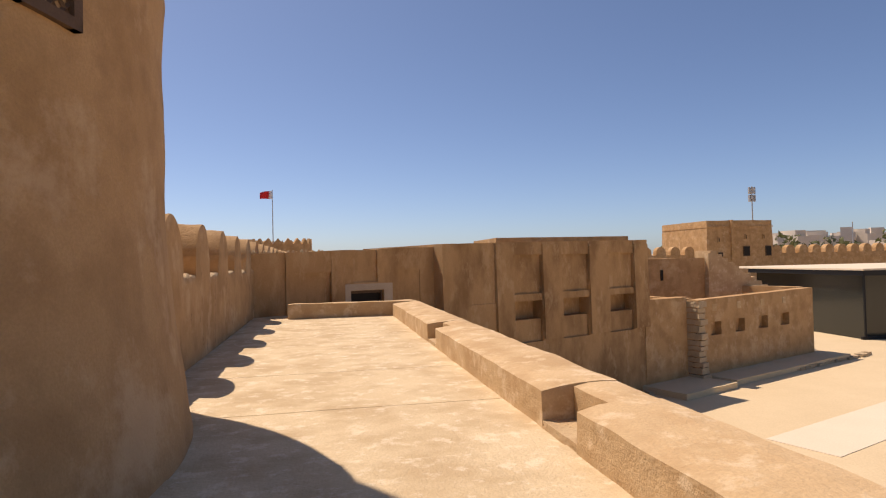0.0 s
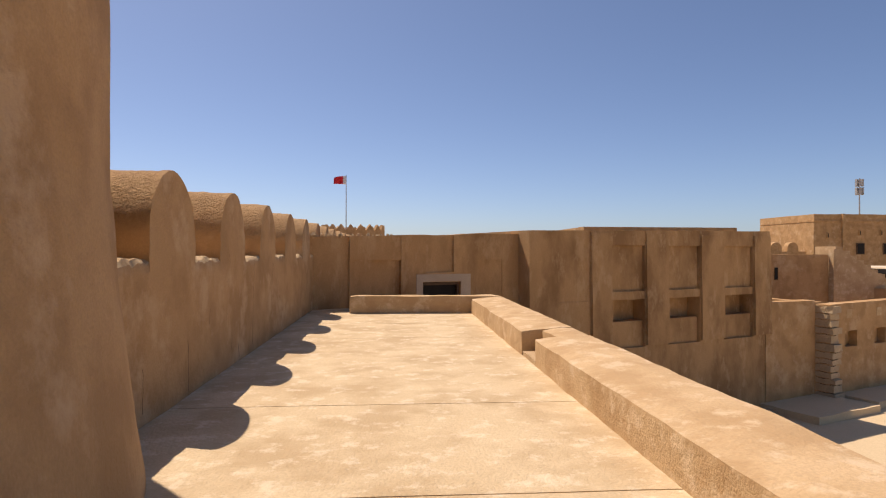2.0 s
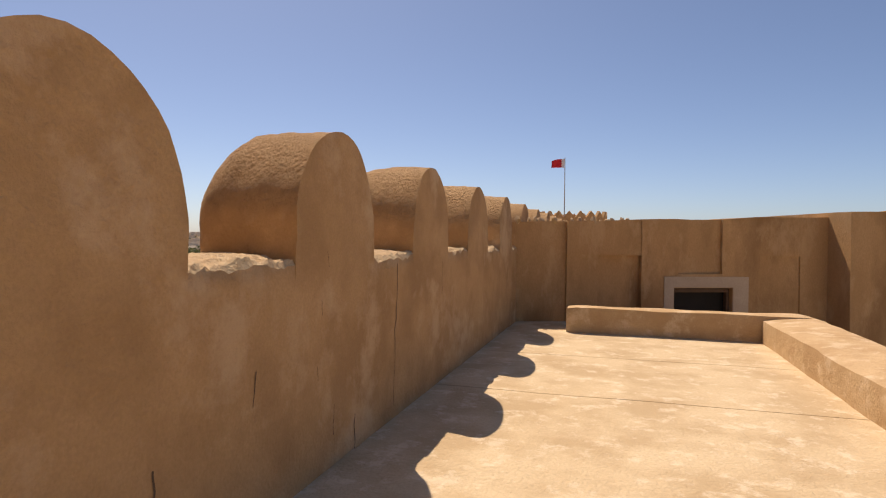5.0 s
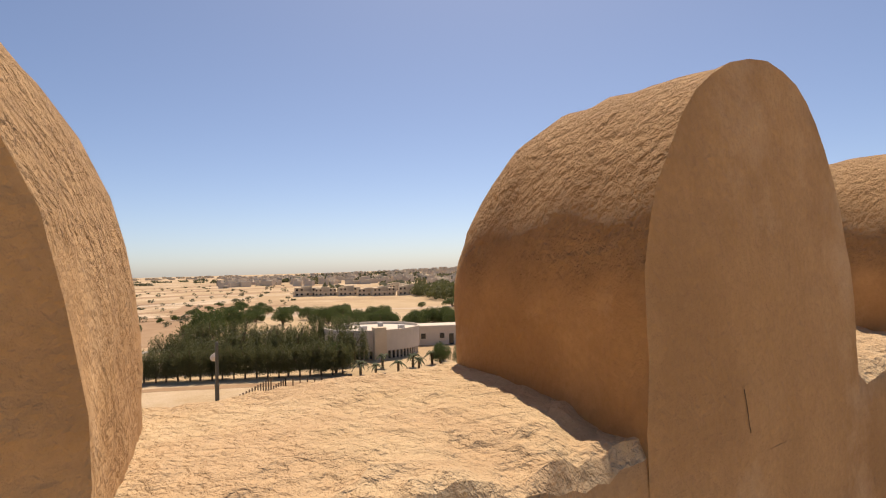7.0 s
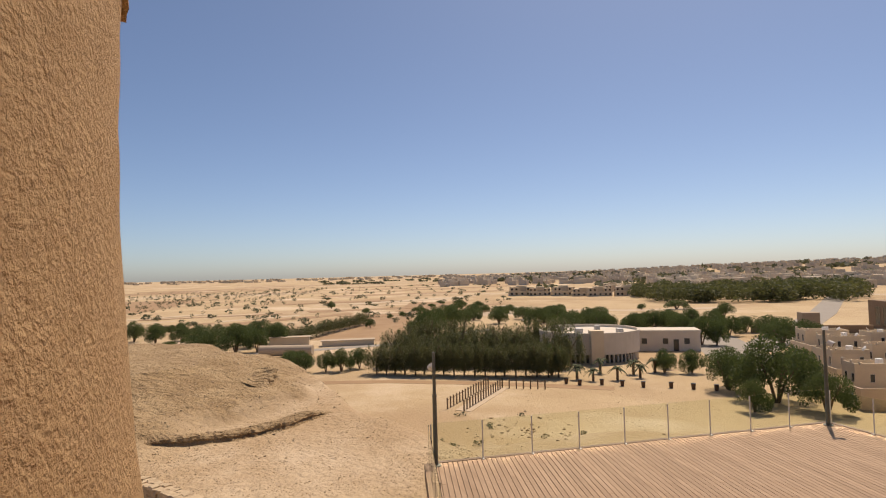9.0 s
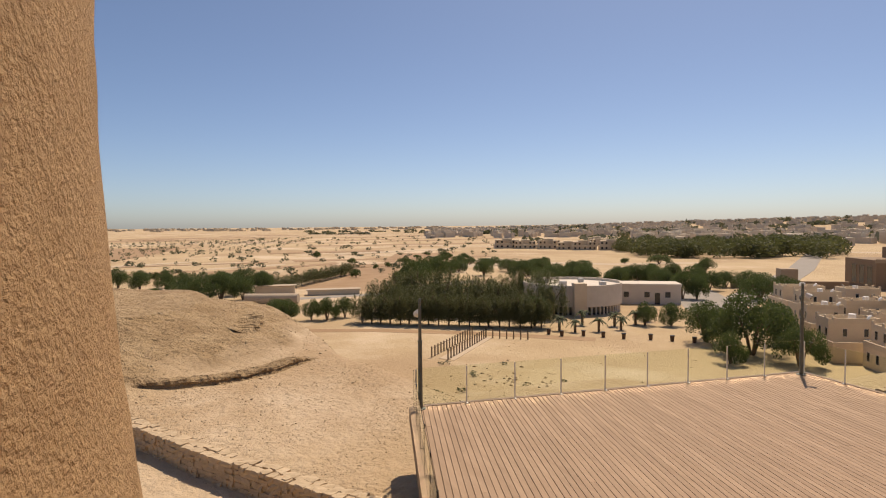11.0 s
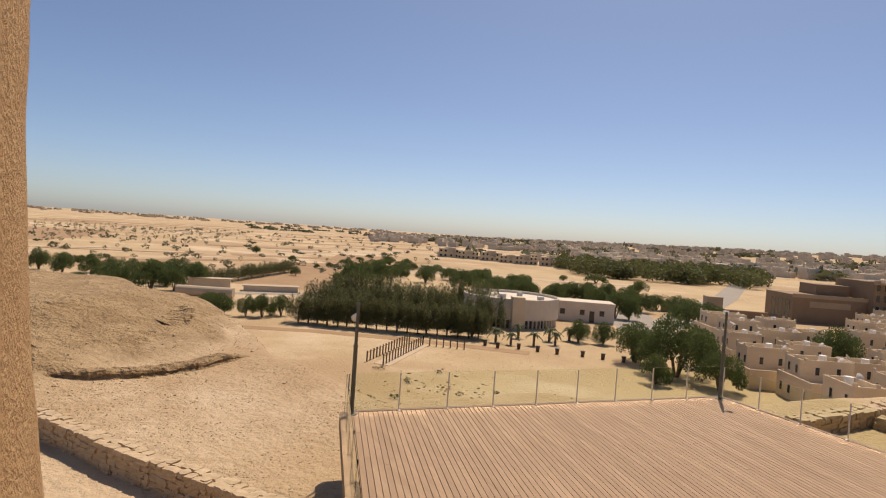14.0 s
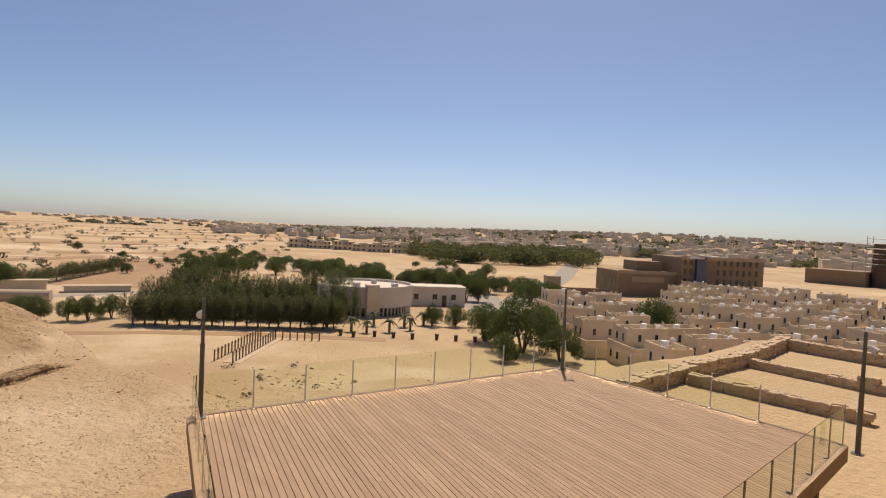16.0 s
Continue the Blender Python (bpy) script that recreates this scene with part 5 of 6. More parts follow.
mid_trees = [(-145, 90, 4.6, 4.8), (-144, 98, 4.4, 4.7), (-159, 89, 4.2, 6.0), (-132, 109, 3.8, 5.8), (-130, 111.5, 3.4, 5.6), (-127, 116, 3.8, 6.3), (-104, 99, 3.1, 6.2), (-102, 101, 2.5, 5.4), (-112, 102, 2.8, 3.0),
             (-152, 151, 3.6, 5.4), (-194, 168, 5.0, 3.9), (-118, 125, 3.3, 4.3), (-96, 112, 4.7, 5.9), (-148, 105, 3.1, 4.0), (-135, 105, 3.7, 4.7), (-201, 157, 1.9, 2.5), (-202, 75, 3.2, 3.0), (-268, 105, 4.0, 3.8),
             (-214, 91, 3.6, 4.6), (-223, 99, 2.6, 3.5), (-182, 75, 3.4, 5.0), (-303, 107, 2.4, 2.1), (-278, 94, 2.5, 1.8), (-183, 64, 2.8, 4.2), (-198, 107, 2.5, 2.6), (-183, 106, 2.8, 4.6), (-193, 116, 2.9, 4.4),
             (-170, 66, 4.6, 7.0), (-160, 58, 4.8, 7.4), (-150, 52, 4.6, 7.6), (-140, 112, 3.6, 4.6), (-155, 98, 3.8, 4.8), (-124, 122, 3.2, 4.6),
             (-168, 96, 4.2, 5.2), (-176, 104, 4.6, 4.8), (-186, 98, 4.0, 4.6), (-190, 112, 4.4, 4.2), (-162, 108, 4.0, 5.0), (-171, 118, 4.2, 4.4), (-206, 98, 3.8, 3.8), (-216, 106, 4.0, 3.6),
             (-128, 100, 3.8, 5.6), (-136, 96, 4.2, 5.8), (-121, 108, 3.6, 5.2), (-114, 116, 3.4, 5.0), (-142, 122, 3.8, 4.8), (-134, 130, 3.4, 4.6), (-108, 122, 3.8, 5.2), (-100, 124, 3.4, 4.6),
             (-175, 84, 3.6, 5.0), (-192, 82, 3.4, 4.2), (-232, 88, 3.0, 3.4), (-248, 96, 3.2, 3.4), (-262, 112, 3.0, 3.0)]
plant(broad, near_trees, None, 5)
plant(broad, left_trees, PZ, 6)
plant(broad, mid_trees, PZ, 7)
rows_ = []
rnd = random.Random(3)
for i in range(19):
    u = i / 18
    rows_.append((-99.5 + 15.5 * u + rnd.uniform(-0.4, 0.4), 28.5 + 25 * u, rnd.uniform(1.9, 2.4), rnd.uniform(5.4, 6.4)))
for i in range(14):
    u = i / 13
    rows_.append((-107 + 15 * u + rnd.uniform(-1, 1), 33 + 27 * u, rnd.uniform(2.4, 3.2), rnd.uniform(6.4, 8.0)))
for i in range(10):
    u = i / 9
    rows_.append((-117 + 14 * u + rnd.uniform(-1, 1), 40 + 26 * u, rnd.uniform(2.6, 3.4), rnd.uniform(7.2, 9.0)))
for i in range(14):
    u = i / 13
    rows_.append((-153 - 43 * u, 18 + 27 * u, rnd.uniform(1.9, 2.4), rnd.uniform(3.9, 5.2)))
plant(hedge, rows_, PZ, 8)
plant([palm_tree(5)], [(-81, 55, 1.0, 1.2), (-79, 56.5, 0.9, 1.0), (-84, 61, 1.0, 1.25), (-78, 60, 0.9, 1.1), (-81, 65, 1.0, 1.2), (-78, 64, 0.9, 1.1), (-81, 69, 1, 1.2), (-83, 73, 1.1, 1.3)], PZ, 9)


def far_clumps(name, spots, mat, lab, size, n):
    """Woods and scrub too far to count, one mesh of leaf cards."""
    bm = bmesh.new()
    rnd = random.Random(len(spots))
    for i, (x, y, r, h) in enumerate(spots):
        z = ground_z(x, y)
        leaf_cloud(bm, [(x, y, z + h * 0.55, r, h / r * 0.5)], n, size * r, i)
    return obj(name, bm, mat, None, lab, "trees", kind="stuff")


rnd = random.Random(21)
spots = []
for i in range(170):
    u, w = rnd.random(), rnd.random() ** 1.3
    spots.append((-230 + 46 * u - 110 * w, 192 + 62 * u + 120 * w * (0.4 + u), rnd.uniform(4, 7), rnd.uniform(5, 9)))
far_clumps("tree_belt", spots, M_leafdark, "dark green belt of town trees in the distance", 0.13, 260)
spots = []
for i in range(46):
    a, r = radians(rnd.uniform(6, 24)), rnd.uniform(900, 1600)
    spots.append((-r * math.cos(a), r * math.sin(a), rnd.uniform(6, 14), rnd.uniform(1.6, 3.2)))
far_clumps("far_scrub", spots, M_leaffar, "scattered dark scrub along the plain's far edge", 0.3, 30)
spots = []
for k in range(7):
    y0 = -150 + 28 * k
    for i in range(30):
        spots.append((-235 - 14 * i - 20 * k + rnd.uniform(-2, 2), y0 + 3.0 * i + rnd.uniform(-1.5, 1.5), rnd.uniform(0.9, 1.5), rnd.uniform(1.8, 3.2)))
scrub = []
for i in range(300):
    a, r = radians(rnd.uniform(-10, 26)), 190 + 620 * rnd.random() ** 1.2
    scrub.append((-r * math.cos(a), r * math.sin(a), rnd.uniform(0.7, 2.2), rnd.uniform(0.9, 2.4)))
far_clumps("plain_scrub", scrub, M_leaffar, "low dusty bushes strewn over the plain, leaf colour paled for haze", 0.3, 40)
far_clumps("sapling_rows", spots, M_leaffar, "rows of small dry saplings on the sandy plain", 0.35, 24)


# ---------- buildings on the plain ----------
def window(parent, m, w, h, mat=None, frame_mat=None):
    bm = bmesh.new()
    for a, b, c_, d in ((-w / 2 - 0.08, -w / 2, 0, h), (w / 2, w / 2 + 0.08, 0, h), (-w / 2 - 0.08, w / 2 + 0.08, h, h + 0.08), (-w / 2 - 0.12, w / 2 + 0.12, -0.08, 0)):
        box(bm, a, b, -0.06, 0.06, c_, d)
    f = part("window", bm, frame_mat or M_white, parent)
    f.matrix_basis = m
    bm = bmesh.new()
    box(bm, -w / 2, w / 2, -0.02, 0.03, 0, h)
    part("pane", bm, mat or M_win, f)
    return f


rb = thing("round_building", pose(-100.8, 69.6, PZ, 0, 0, -17), "low cream drum-shaped building with a glazed ground floor", "building")
bm = bmesh.new()
cyl(bm, 0, 0, 1.5, 4.8, 9.2, 9.2, 48)
part("drum_wall", bm, M_white, rb)
bm = bmesh.new()
cyl(bm, 0, 0, 0, 1.5, 8.3, 8.3, 48)
part("glazed_base", bm, M_win, rb, "dark recessed glazing")
for i in range(30):
    a = radians(-80 + 160 * i / 29)
    bm = bmesh.new()
    cyl(bm, 8.8 * math.cos(a), 8.8 * math.sin(a), 0, 1.5, 0.16, 0.16, 8)
    part("column", bm, M_white, rb)
bm = bmesh.new()
for i in range(48):
    a0, a1 = 2 * math.pi * i / 48, 2 * math.pi * (i + 1) / 48
    q = [(9.3, a0), (9.3, a1), (8.95, a1), (8.95, a0)]
    lo = [bm.verts.new((r * math.cos(a), r * math.sin(a), 4.7)) for r, a in q]
    hi = [bm.verts.new((r * math.cos(a), r * math.sin(a), 5.3)) for r, a in q]
    bm.faces.new(hi)
    for k in (0, 2):
        bm.faces.new((lo[k], lo[(k + 1) % 4], hi[(k + 1) % 4], hi[k]))
bmesh.ops.remove_doubles(bm, verts=bm.verts, dist=0.001)
bmesh.ops.recalc_face_normals(bm, faces=bm.faces)
part("parapet", bm, M_white, rb)
bm = bmesh.new()
box(bm, 8.0, 10.0, -2.2, 0.0, 0, 5.8)
part("stair_tower", bm, M_cream, rb)
for x, y, w in ((2, -3, 1.6), (-3, 2, 1.2), (4, 4, 1.4), (-2, -5, 1.0)):
    bm = bmesh.new()
    box(bm, x, x + w, y, y + w * 0.7, 4.8, 5.6)
    part("roof_unit", bm, M_metal, rb)
an = thing("annex_building", pose(-105, 90, PZ, 0, 0, 60), "flat-roofed cream annex with a row of small windows", "building")
bm = bmesh.new()
box(bm, -9, 6, -6, 0, 0, 3.6)
box(bm, -9.15, 6.15, -6.15, 0.15, 3.6, 4.1)
part("wall", bm, M_white, an)
for x in (-7, -4.5, -0.5, 3.5):
    window(an, pose(x, -6.0, 1.4), 1.0, 1.1)
bm = bmesh.new()
box(bm, 1.0, 2.0, -6.03, -5.9, 0, 2.3)
part("door", bm, M_win, an)

# long pale tank and walls by the trees
tk = thing("storage_tank", pose(-129, 16, PZ), "long pale horizontal tank behind the mound", "tank")
bm = bmesh.new()
mt = Matrix.Rotation(math.atan2(10, 4), 4, "Z") @ Matrix.Translation((0, 0, 1.3)) @ Matrix.Rotation(radians(90), 4, "Y")
cyl(bm, 0, 0, -5.5, 5.5, 1.1, 1.1, 20, mt)
part("shell", bm, M_cement, tk)
for s in (-3.5, 0, 3.5):
    bm = bmesh.new()
    box(bm, s - 0.25, s + 0.25, -0.9, 0.9, 0, 0.7, None, Matrix.Rotation(math.atan2(10, 4), 4, "Z"))
    part("saddle", bm, M_cement, tk)
for i, (x, y, L, a, h) in enumerate(((-147, 18, 9, 80, 2.2), (-143, 31, 12, 82, 1.2))):
    g = thing("shed", pose(x, y, PZ, 0, 0, a), "low pale shed with an overhanging flat roof", "shed")
    bm = bmesh.new()
    box(bm, -L / 2, L / 2, -1.5, 1.5, 0, h)
    part("wall", bm, M_cream, g)
    bm = bmesh.new()
    box(bm, -L / 2 - 0.3, L / 2 + 0.3, -1.7, 1.7, h, h + 0.15)
    part("roof", bm, M_cement, g)


def house(seed):
    """Two-storey cream house of stepped blocks with parapets, windows, a roof tank and cooling units."""
    rnd = random.Random(seed)
    t = thing("house", pose(0, 0, 0), "cream flat-roofed two-storey house with parapets and small windows", "house", group="terraced houses below the fort")
    w, d = rnd.uniform(8.5, 10.5), rnd.uniform(8, 10)
    h1, h2 = 2.9, rnd.uniform(5.2, 6.0)
    x1 = rnd.uniform(-0.5, 2.0)
    bm = bmesh.new()
    box(bm, -w / 2, w / 2, -d / 2, d / 2, -2.5, h1)
    box(bm, -w / 2, x1, -d / 2 + 1.2, d / 2, h1, h2)
    part("wall", bm, M_cream, t)
    for a, b, c_, e, z in ((-w / 2, w / 2, -d / 2, d / 2, h1), (-w / 2, x1, -d / 2 + 1.2, d / 2, h2)):
        for q in ((a - 0.02, b + 0.02, c_ - 0.02, c_ + 0.2), (a - 0.02, b + 0.02, e - 0.2, e + 0.02), (a - 0.02, a + 0.2, c_ + 0.2, e - 0.2), (b - 0.2, b + 0.02, c_ + 0.2, e - 0.2)):
            bm = bmesh.new()
            box(bm, *q, z - 0.02, z + 0.75)
            part("parapet", bm, M_cream, t)
    for q in range(3):
        bm = bmesh.new()
        box(bm, -w / 2 - 0.02 + q * 3, -w / 2 + 0.5 + q * 3, -d / 2 + 1.17, -d / 2 + 1.5, h2 + 0.75, h2 + 1.15)
        part("parapet_tooth", bm, M_cream, t)
    for x, z in ((-w / 2 + 1.6, 1.0), (-w / 2 + 4.2, 1.0), (w / 2 - 1.7, 1.0)):
        window(t, pose(x, -d / 2, z), 0.8, 1.2)
    for x in (-w / 2 + 1.5, -w / 2 + 3.9):
        window(t, pose(x, -d / 2 + 1.2, h1 + 1.0), 0.8, 1.2)
    for y in (-1.5, 2.0):
        window(t, pose(-w / 2, y, h1 + 1.0, 0, 0, -90), 0.7, 1.2)
        window(t, pose(-w / 2, y, 0.9, 0, 0, -90), 0.7, 1.2)
        window(t, pose(x1, y + 0.6, h1 + 1.0, 0, 0, 90), 0.7, 1.1)
    bm = bmesh.new()
    cyl(bm, -w / 2 + 2, 1.5, h2, h2 + 1.15, 0.65, 0.62, 14)
    part("water_tank", bm, M_flagwhite, t, "white roof water tank")
    for q in range(2):
        bm = bmesh.new()
        box(bm, w / 2 - 2.2 - q * 1.3, w / 2 - 1.3 - q * 1.3, 1 + q, 1.6 + q, h1, h1 + 0.8)
        part("cooling_unit", bm, M_metal, t)
    bm = bmesh.new()
    cyl(bm, -w / 2 + 4.5, 3.0, h2, h2 + 0.9, 0.05, 0.05, 6)
    cyl(bm, 0, 0, 0, 0.12, 0.55, 0.1, 14, Matrix.Translation((-w / 2 + 4.5, 3.0, h2 + 0.95)) @ Matrix.Rotation(radians(50), 4, "X"))
    part("satellite_dish", bm, M_lamp, t)
    return t


houses = [house(k) for k in (1, 2, 3, 4)]
spots = []
rnd = random.Random(77)
ca, sa = math.cos(radians(-28)), math.sin(radians(-28))
for i in range(-3, 12):
    for j in range(0, 10):
        a, b = -70 + i * 8.6, 84 + j * 11.2 + (3.0 if i % 2 else 0)
        x, y = a + (b - 88) * -0.18, b + (a + 70) * -0.50 + 2
        lim = -2.3 - (0.84 if y < 112 else 0.56) * (y - 7.5)
        if y < 66 or x < lim or x > -2.3 - 0.12 * (y - 7.5) or (x > -27 and y < 74) or y > 200 or math.hypot(x + 56, y - 99) < 6 or math.hypot(x + 53, y - 67) < 8:
            continue
        spots.append((x, y))
for i, (x, y) in enumerate(spots):
    m = Matrix.Translation((x, y, min(PZ + 0.2, ground_z(x, y)) + rnd.uniform(-0.9, 0.3))) @ Matrix.Rotation(radians(-28 + rnd.choice((0, 90, 0, 180)) * (1 if i % 3 == 0 else 0)), 4, "Z") @ Matrix.Diagonal((0.82, 0.82, 0.9, 1))
    if i < 4:
        houses[i].matrix_basis = m
    else:
        copy_thing(houses[i % 4], m)

# large brown civic building
bb = thing("civic_building", pose(-90.5, 167.5, PZ, 0, 0, 61) @ Matrix.Diagonal((0.82, 0.9, 0.92, 1)), "large brown stone-clad office block with a blue glass bay", "building")
bm = bmesh.new()
box(bm, 0, 32, -2, 16, 0, 12.6)
part("main_wall", bm, M_brown, bb)
bm = bmesh.new()
box(bm, -22, 0, 0, 16, 0, 7.6)
box(bm, -12, -2, 6, 15, 7.6, 10.6)
part("wing_wall", bm, M_brown, bb)
bm = bmesh.new()
box(bm, -22.3, 0, -0.2, 0.0, 6.9, 7.9)
box(bm, -0.3, 32.3, -2.25, -2.0, 11.9, 13.0)
part("cornice", bm, M_tan, bb)
bm = bmesh.new()
box(bm, 5.0, 8.6, -3.2, -2.0, 0, 12.8)
part("glass_bay", bm, M_blue, bb, "tall blue glazed bay")
bm = bmesh.new()
box(bm, 1.5, 7, -4.2, 3, 12.3, 12.8)
box(bm, 9, 14, -4.6, 3, 12.8, 13.3)
part("roof_canopy", bm, M_white, bb)
for i in range(9):
    for j in range(4):
        x = 14.0 + (i - 2) * 2.5 if i > 1 else 1.3 + i * 2.2
        window(bb, pose(x, -2.02, 1.3 + j * 3.0), 1.0, 1.8, M_win, M_brown)
bm = bmesh.new()
box(bm, -17, -5, -0.06, 0.1, 4.4, 6.0)
part("ribbon_window", bm, M_tan, bb)
for y in (3, 7, 11):
    window(bb, pose(-22.02, y, 1.0, 0, 0, -90), 2.4, 5.0, M_win, M_brown)
rw = thing("ramp_wall", pose(-115.6, 124.4, PZ, 0, 0, 58), "long brown retaining wall with a small lodge", "wall")
bm = bmesh.new()
box(bm, 0, 26, 0, 1, 0, 1.9)
part("wall", bm, M_brown, rw)
bm = bmesh.new()
box(bm, 14, 18, 9, 13, 0, 4.2)
part("lodge", bm, M_tan, rw)

# unfinished houses on the plain
def shell_house(seed):
    rnd = random.Random(seed)
    t = thing("unfinished_house", pose(0, 0, 0), "pale unfinished concrete house with open window holes", "house", group="unfinished houses on the plain")
    bm = bmesh.new()
    box(bm, -10, 10, -6, 6, 0, 4)
    box(bm, -9, -2, -6, 6, 4, 7.5)
    box(bm, 3, 9, -6, 4, 4, 7.2)
    box(bm, -4, 4, -2, 5, 4, 8.6)
    part("wall", bm, M_cream, t)
    for x in (-8, -4.5, 0, 4.5, 8):
        for z in (1, 4.8):
            if z > 4 and x in (0,):
                continue
            window(t, pose(x, -6.02, z), 1.5, 1.6, M_dark, M_cream)
    return t


sh = [shell_house(1)]
spots = [(-363, 184), (-352, 192), (-339, 202), (-325, 208), (-316, 213), (-306, 226), (-298, 230), (-290, 232), (-282, 232), (-330, 245), (-322, 249), (-345, 254), (-372, 262), (-398, 279), (-318, 236)]
for i, (x, y) in enumerate(spots):
    m = Matrix.Translation((x, y, PZ)) @ Matrix.Rotation(radians(62 if i % 2 else 70), 4, "Z") @ Matrix.Diagonal((0.85, 0.8, 0.78 + 0.1 * (i % 3), 1))
    if i == 0:
        sh[0].matrix_basis = m
    else:
        copy_thing(sh[0], m)

# far town on the ridge, and behind the keep
def town(name, spots, lab, mat):
    bm = bmesh.new()
    rnd = random.Random(len(spots) + 5)
    for x, y, w, h in spots:
        z = ground_z(x, y)
        m = Matrix.Translation((x, y, z)) @ Matrix.Rotation(rnd.uniform(0, 1.5), 4, "Z")
        box(bm, -w / 2, w / 2, -w * 0.4, w * 0.4, -3, h, None, m)
        box(bm, -w / 2, 0, -w * 0.3, w * 0.4, h, h + 3, None, m)
        if w < 40:
            for q in range(3):
                for s in (-1, 1):
                    box(bm, -w * 0.35 + q * w * 0.3, -w * 0.22 + q * w * 0.3, s * w * 0.4 - 0.1, s * w * 0.4 + 0.1, h * 0.45, h * 0.7, None, m)
    return obj(name, bm, mat, None, lab, "town", kind="stuff")


rnd = random.Random(31)
far_town = []
for i in range(1100):
    a, r = radians(rnd.uniform(19, 84)), 480 + 1500 * rnd.random() ** 1.2
    if a < radians(38) and r < 700:
        continue
    far_town.append((-r * math.cos(a), r * math.sin(a), rnd.uniform(9, 20), rnd.uniform(3, 6.5)))
town("far_town", far_town, "hazy far town of low cream blocks on a rise", material("far_town_render", (0.58, 0.49, 0.38), (0.72, 0.62, 0.49), 0.95, 0.03, 1, 0.0, 0.01))
spots = []
for i in range(160):
    a, r = radians(rnd.uniform(25, 84)), 500 + 1100 * rnd.random()
    spots.append((-r * math.cos(a), r * math.sin(a), rnd.uniform(8, 18), rnd.uniform(5, 8)))
far_clumps("far_town_trees", spots, M_leaffar, "dark trees among the far town", 0.3, 30)
edge = []
for i in range(160):
    a, r = radians(rnd.uniform(-16, 20)), rnd.uniform(1900, 3200)
    edge.append((-r * math.cos(a), r * math.sin(a), rnd.uniform(10, 30), rnd.uniform(2, 6)))
town("far_edge_town", edge, "faint line of buildings on the horizon", M_cream)
behind = []
for i in range(150):
    x = rnd.uniform(165, 420)
    behind.append((x, rnd.uniform(200, 420) + x * 0.25, rnd.uniform(9, 16), rnd.uniform(5, 16) + x * 0.01))
town("town_behind_fort", behind, "pale town blocks beyond the fort wall", M_white)
spots = [(rnd.uniform(120, 330), rnd.uniform(150, 230), rnd.uniform(5, 8), rnd.uniform(9, 15)) for _ in range(26)]
far_clumps("trees_behind_fort", spots, M_leafdark, "dark trees beyond the fort wall", 0.2, 150)
for i, (x, y, h) in enumerate(((126.4, 154.2, 27), (176, 168, 17), (243, 190, 18))):
    ms = thing("telecom_mast" if i == 0 else "lamp_mast", pose(x, y, -5.3), "slim steel mast with antenna panels" if i == 0 else "slim grey steel street mast", "mast")
    bm = bmesh.new()
    cyl(bm, 0, 0, 0, h, 0.3, 0.14, 8)
    part("pole", bm, M_metal, ms)
    if i == 0:
        for k in range(6):
            bm = bmesh.new()
            a = k * 1.05
            for zz in (h - 4.5, h - 2.2):
                box(bm, 0.7, 1.0, -0.25, 0.25, zz, zz + 2.0, None, pose(0, 0, 0, 0, 0, math.degrees(a)))
            part("antenna", bm, M_metal, ms)
mn = thing("minaret", pose(222, 190, -5.3), "pale round minaret with a balcony", "minaret")
bm = bmesh.new()
cyl(bm, 0, 0, 0, 16, 1.6, 1.3, 14)
cyl(bm, 0, 0, 16, 16.6, 2.0, 2.0, 14)
cyl(bm, 0, 0, 16.6, 19, 1.0, 0.9, 14)
cyl(bm, 0, 0, 19, 21, 0.9, 0.05, 14)
part("shaft", bm, M_white, mn)
mt_ = thing("scaffolded_minaret", pose(-80, 315, PZ), "dark tower wrapped in scaffolding beside a dark hall", "minaret")
bm = bmesh.new()
cyl(bm, 0, 0, 0, 19, 3.2, 2.6, 12)
part("shaft", bm, M_darkwood, mt_)
bm = bmesh.new()
for k in range(6):
    for a, b in (((-4, -4), (4, -4)), ((4, -4), (4, 4)), ((4, 4), (-4, 4)), ((-4, 4), (-4, -4))):
        tube(bm, (a[0], a[1], 10 + k * 2.2), (b[0], b[1], 10 + k * 2.2), 0.15, 4)
for a in ((-4, -4), (4, -4), (4, 4), (-4, 4)):
    tube(bm, (a[0], a[1], 0), (a[0], a[1], 22), 0.15, 4)
part("scaffold", bm, M_metal, mt_)
bm = bmesh.new()
box(bm, -26, -3, -8, 10, 0, 6.5)
part("hall", bm, M_brown, mt_)

# ---------- small things on the slope ----------
for i, (a, b, n) in enumerate((((-71, 31), (-82, 41), 16), ((-69, 32.4), (-80, 42.3), 16), ((-80, 42.3), (-76.5, 47.2), 7))):
    t = thing("picket_fence", pose(0, 0, PZ), "line of rough wooden pickets in the sand", "fence", group="picket fences")
    for k in range(n):
        u = k / (n - 1)
        bm = bmesh.new()
        x, y = a[0] + (b[0] - a[0]) * u, a[1] + (b[1] - a[1]) * u
        box(bm, x - 0.07, x + 0.07, y - 0.07, y + 0.07, ground_z(x, y) - PZ - 0.2, ground_z(x, y) - PZ + 1.35)
        part("picket", bm, M_trunk, t)
    bm = bmesh.new()
    tube(bm, (a[0], a[1], ground_z(*a) - PZ + 1.1), (b[0], b[1], ground_z(*b) - PZ + 1.1), 0.035, 5)
    part("rail", bm, M_trunk, t)
sheet("fence_bed", [(-70, 31.6), (-68.4, 33), (-79.5, 43), (-81.2, 41.6)], M_road, "pale strip between the picket fences", "ground", PZ + 0.05)
pp = None
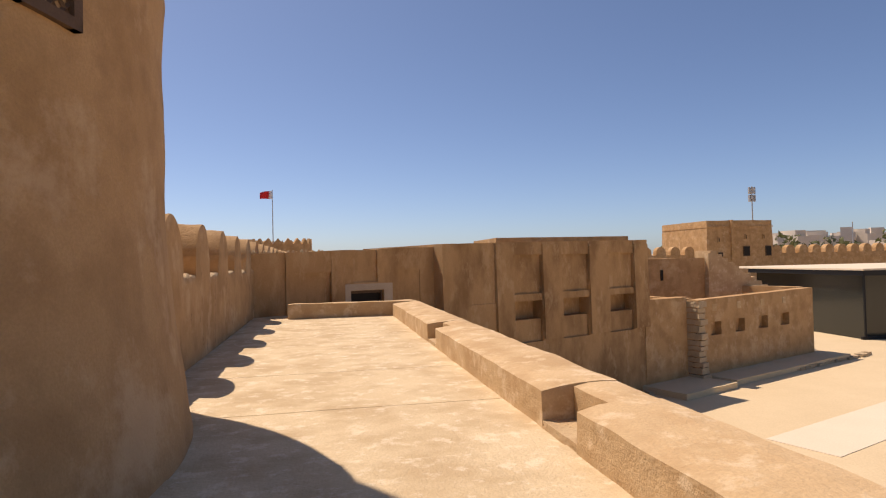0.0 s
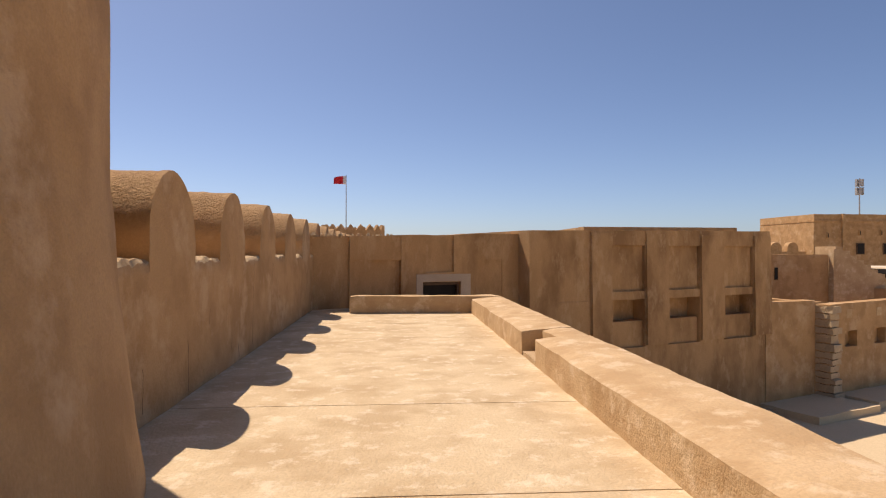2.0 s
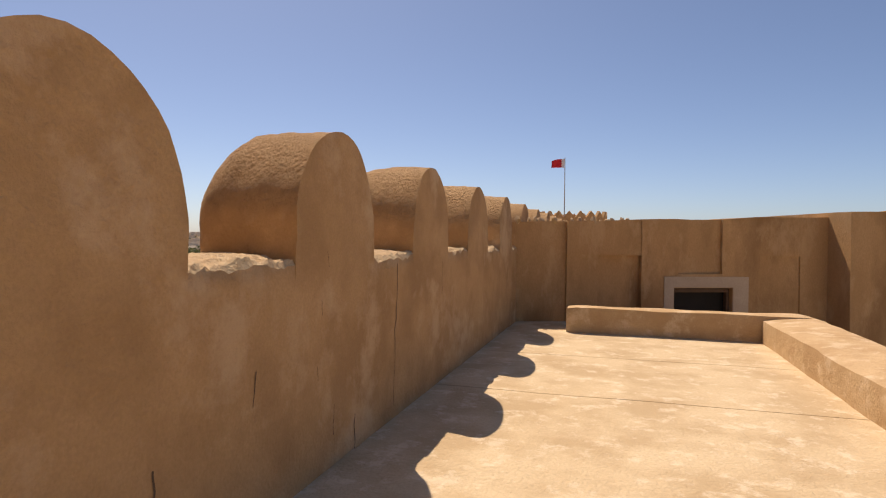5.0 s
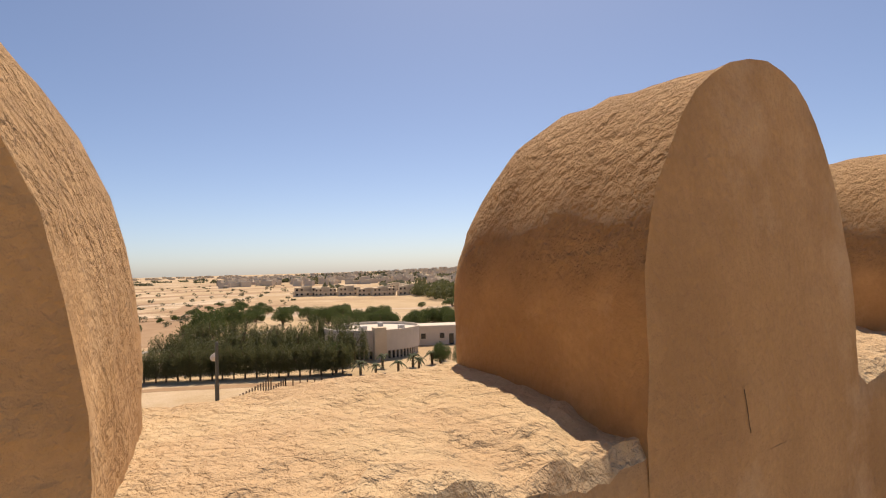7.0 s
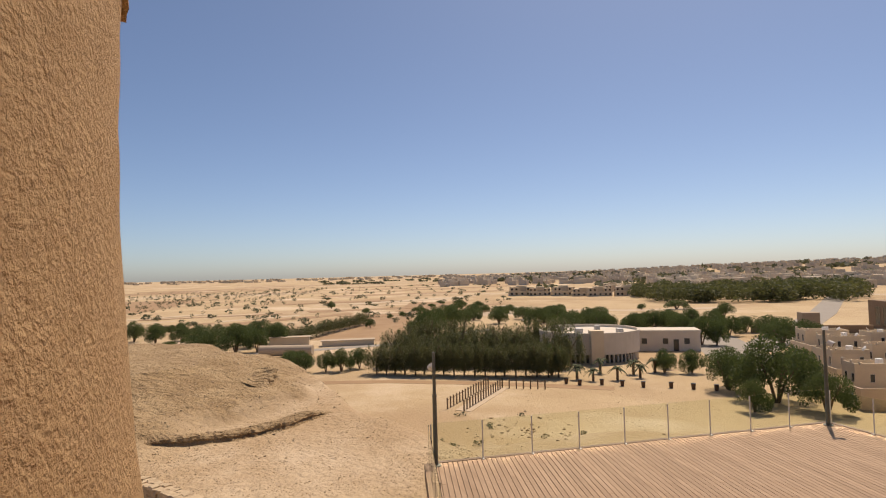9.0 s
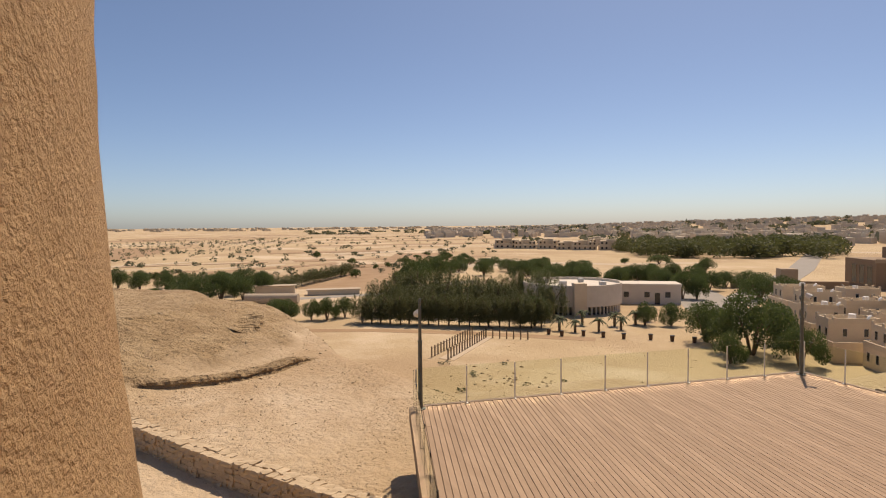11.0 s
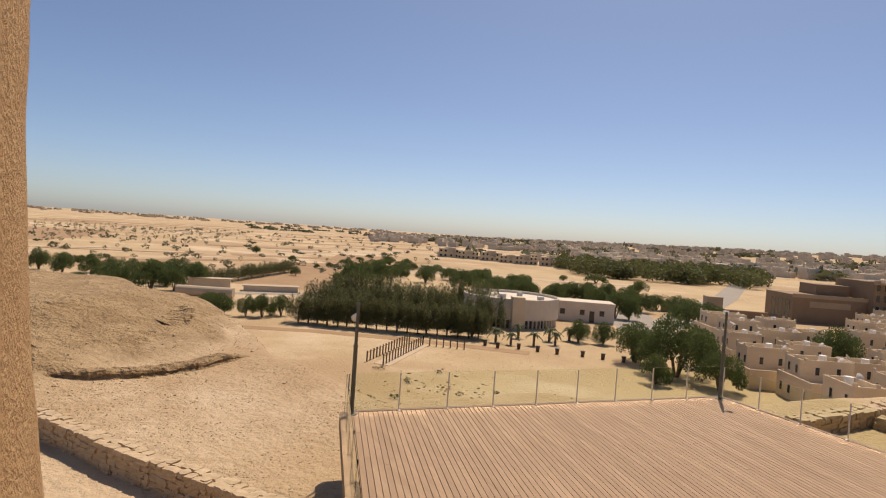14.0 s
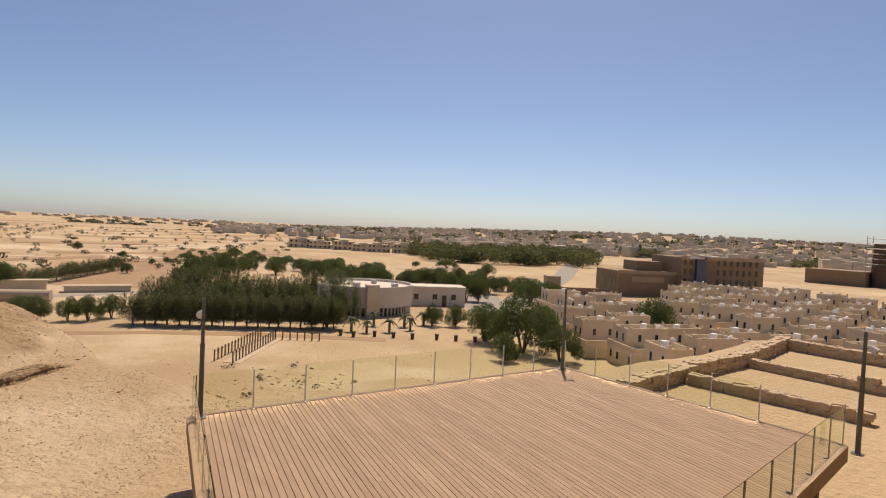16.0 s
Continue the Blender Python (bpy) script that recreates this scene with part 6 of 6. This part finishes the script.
for i, (x, y) in enumerate(((-77, 53), (-76, 56), (-74, 58), (-72, 60), (-70, 63), (-68, 65), (-79, 52), (-66, 67))):
    if pp is None:
        pp = thing("planter", pose(x, y, PZ), "small dark planter bin beside the track", "planter", group="planters by the track")
        bm = bmesh.new()
        cyl(bm, 0, 0, 0, 0.75, 0.24, 0.3, 10)
        part("bin", bm, M_darkwood, pp)
        bm = bmesh.new()
        cyl(bm, 0, 0, 0.75, 0.82, 0.34, 0.34, 10)
        part("rim", bm, M_black, pp)
    else:
        copy_thing(pp, pose(x, y, PZ))
dp = thing("dark_stake", pose(-45, 40.2, ground_z(-45, 40.2) - 0.1), "single dark wooden stake in the sand", "stake")
bm = bmesh.new()
cyl(bm, 0, 0, 0, 1.9, 0.13, 0.11, 8)
part("post", bm, M_darkwood, dp)
# scattered stones and tufts
def scatter(name, spots, r0, r1, mat, lab, seed):
    bm = bmesh.new()
    rnd = random.Random(seed)
    for x, y in spots:
        r = rnd.uniform(r0, r1)
        m = Matrix.Translation((x, y, ground_z(x, y) + r * 0.2)) @ Matrix.Rotation(rnd.uniform(0, 6.3), 4, "Z") @ Matrix.Rotation(rnd.uniform(0, 1), 4, "X") @ Matrix.Diagonal((r * 1.3, r, r * 0.7, 1))
        vs = [bm.verts.new(m @ (Vector(c_) * rnd.uniform(0.75, 1.15))) for c_ in ((1, 0, 0), (-1, 0, 0), (0, 1, 0), (0, -1, 0), (0, 0, 1), (0, 0, -1))]
        for f in ((0, 2, 4), (2, 1, 4), (1, 3, 4), (3, 0, 4), (2, 0, 5), (1, 2, 5), (3, 1, 5), (0, 3, 5)):
            bm.faces.new([vs[q] for q in f])
    return obj(name, bm, mat, None, lab, "stones", kind="stuff")


rnd = random.Random(91)
scatter("loose_pebbles", [q for q in [(rnd.uniform(-34, -12), rnd.uniform(4, 18)) for _ in range(8000)] if noise.noise(Vector((q[0] * 0.5, q[1] * 0.5, 8))) > -0.12 and (q[0] + 15.3) * 0.588 - (q[1] - 12.1) * 0.808 < -0.4], 0.008, 0.042, M_rubble, "loose brown pebbles strewn over the sand", 2)
scatter("mound_stones", [q for q in [(rnd.uniform(-60, -28), rnd.uniform(-14, 18)) for _ in range(5200)] if 0.5 < mound_reach(*q) < 1.25 and noise.noise(Vector((q[0] * 0.4, q[1] * 0.4, 2))) > -0.1], 0.015, 0.07, M_rubble, "loose stones on the mound", 4)
scatter("slope_stones", [(-57 + rnd.gauss(0, 4.5), 35 + rnd.gauss(0, 3)) for _ in range(70)], 0.06, 0.26, M_rubble, "heap of dark stones on the slope", 3)
scatter("slope_pebbles", [(rnd.uniform(-75, -25), rnd.uniform(8, 60)) for _ in range(700)], 0.03, 0.10, M_rubble, "scattered stones on the slope", 6)
far_clumps("dry_tufts", [(-57 + rnd.gauss(0, 6), 34 + rnd.gauss(0, 4), 0.4, 0.4) for _ in range(12)] + [(rnd.uniform(-75, -55), rnd.uniform(10, 30), 0.5, 0.5) for _ in range(8)], M_leaffar, "small dry grey-green tufts", 0.3, 30)
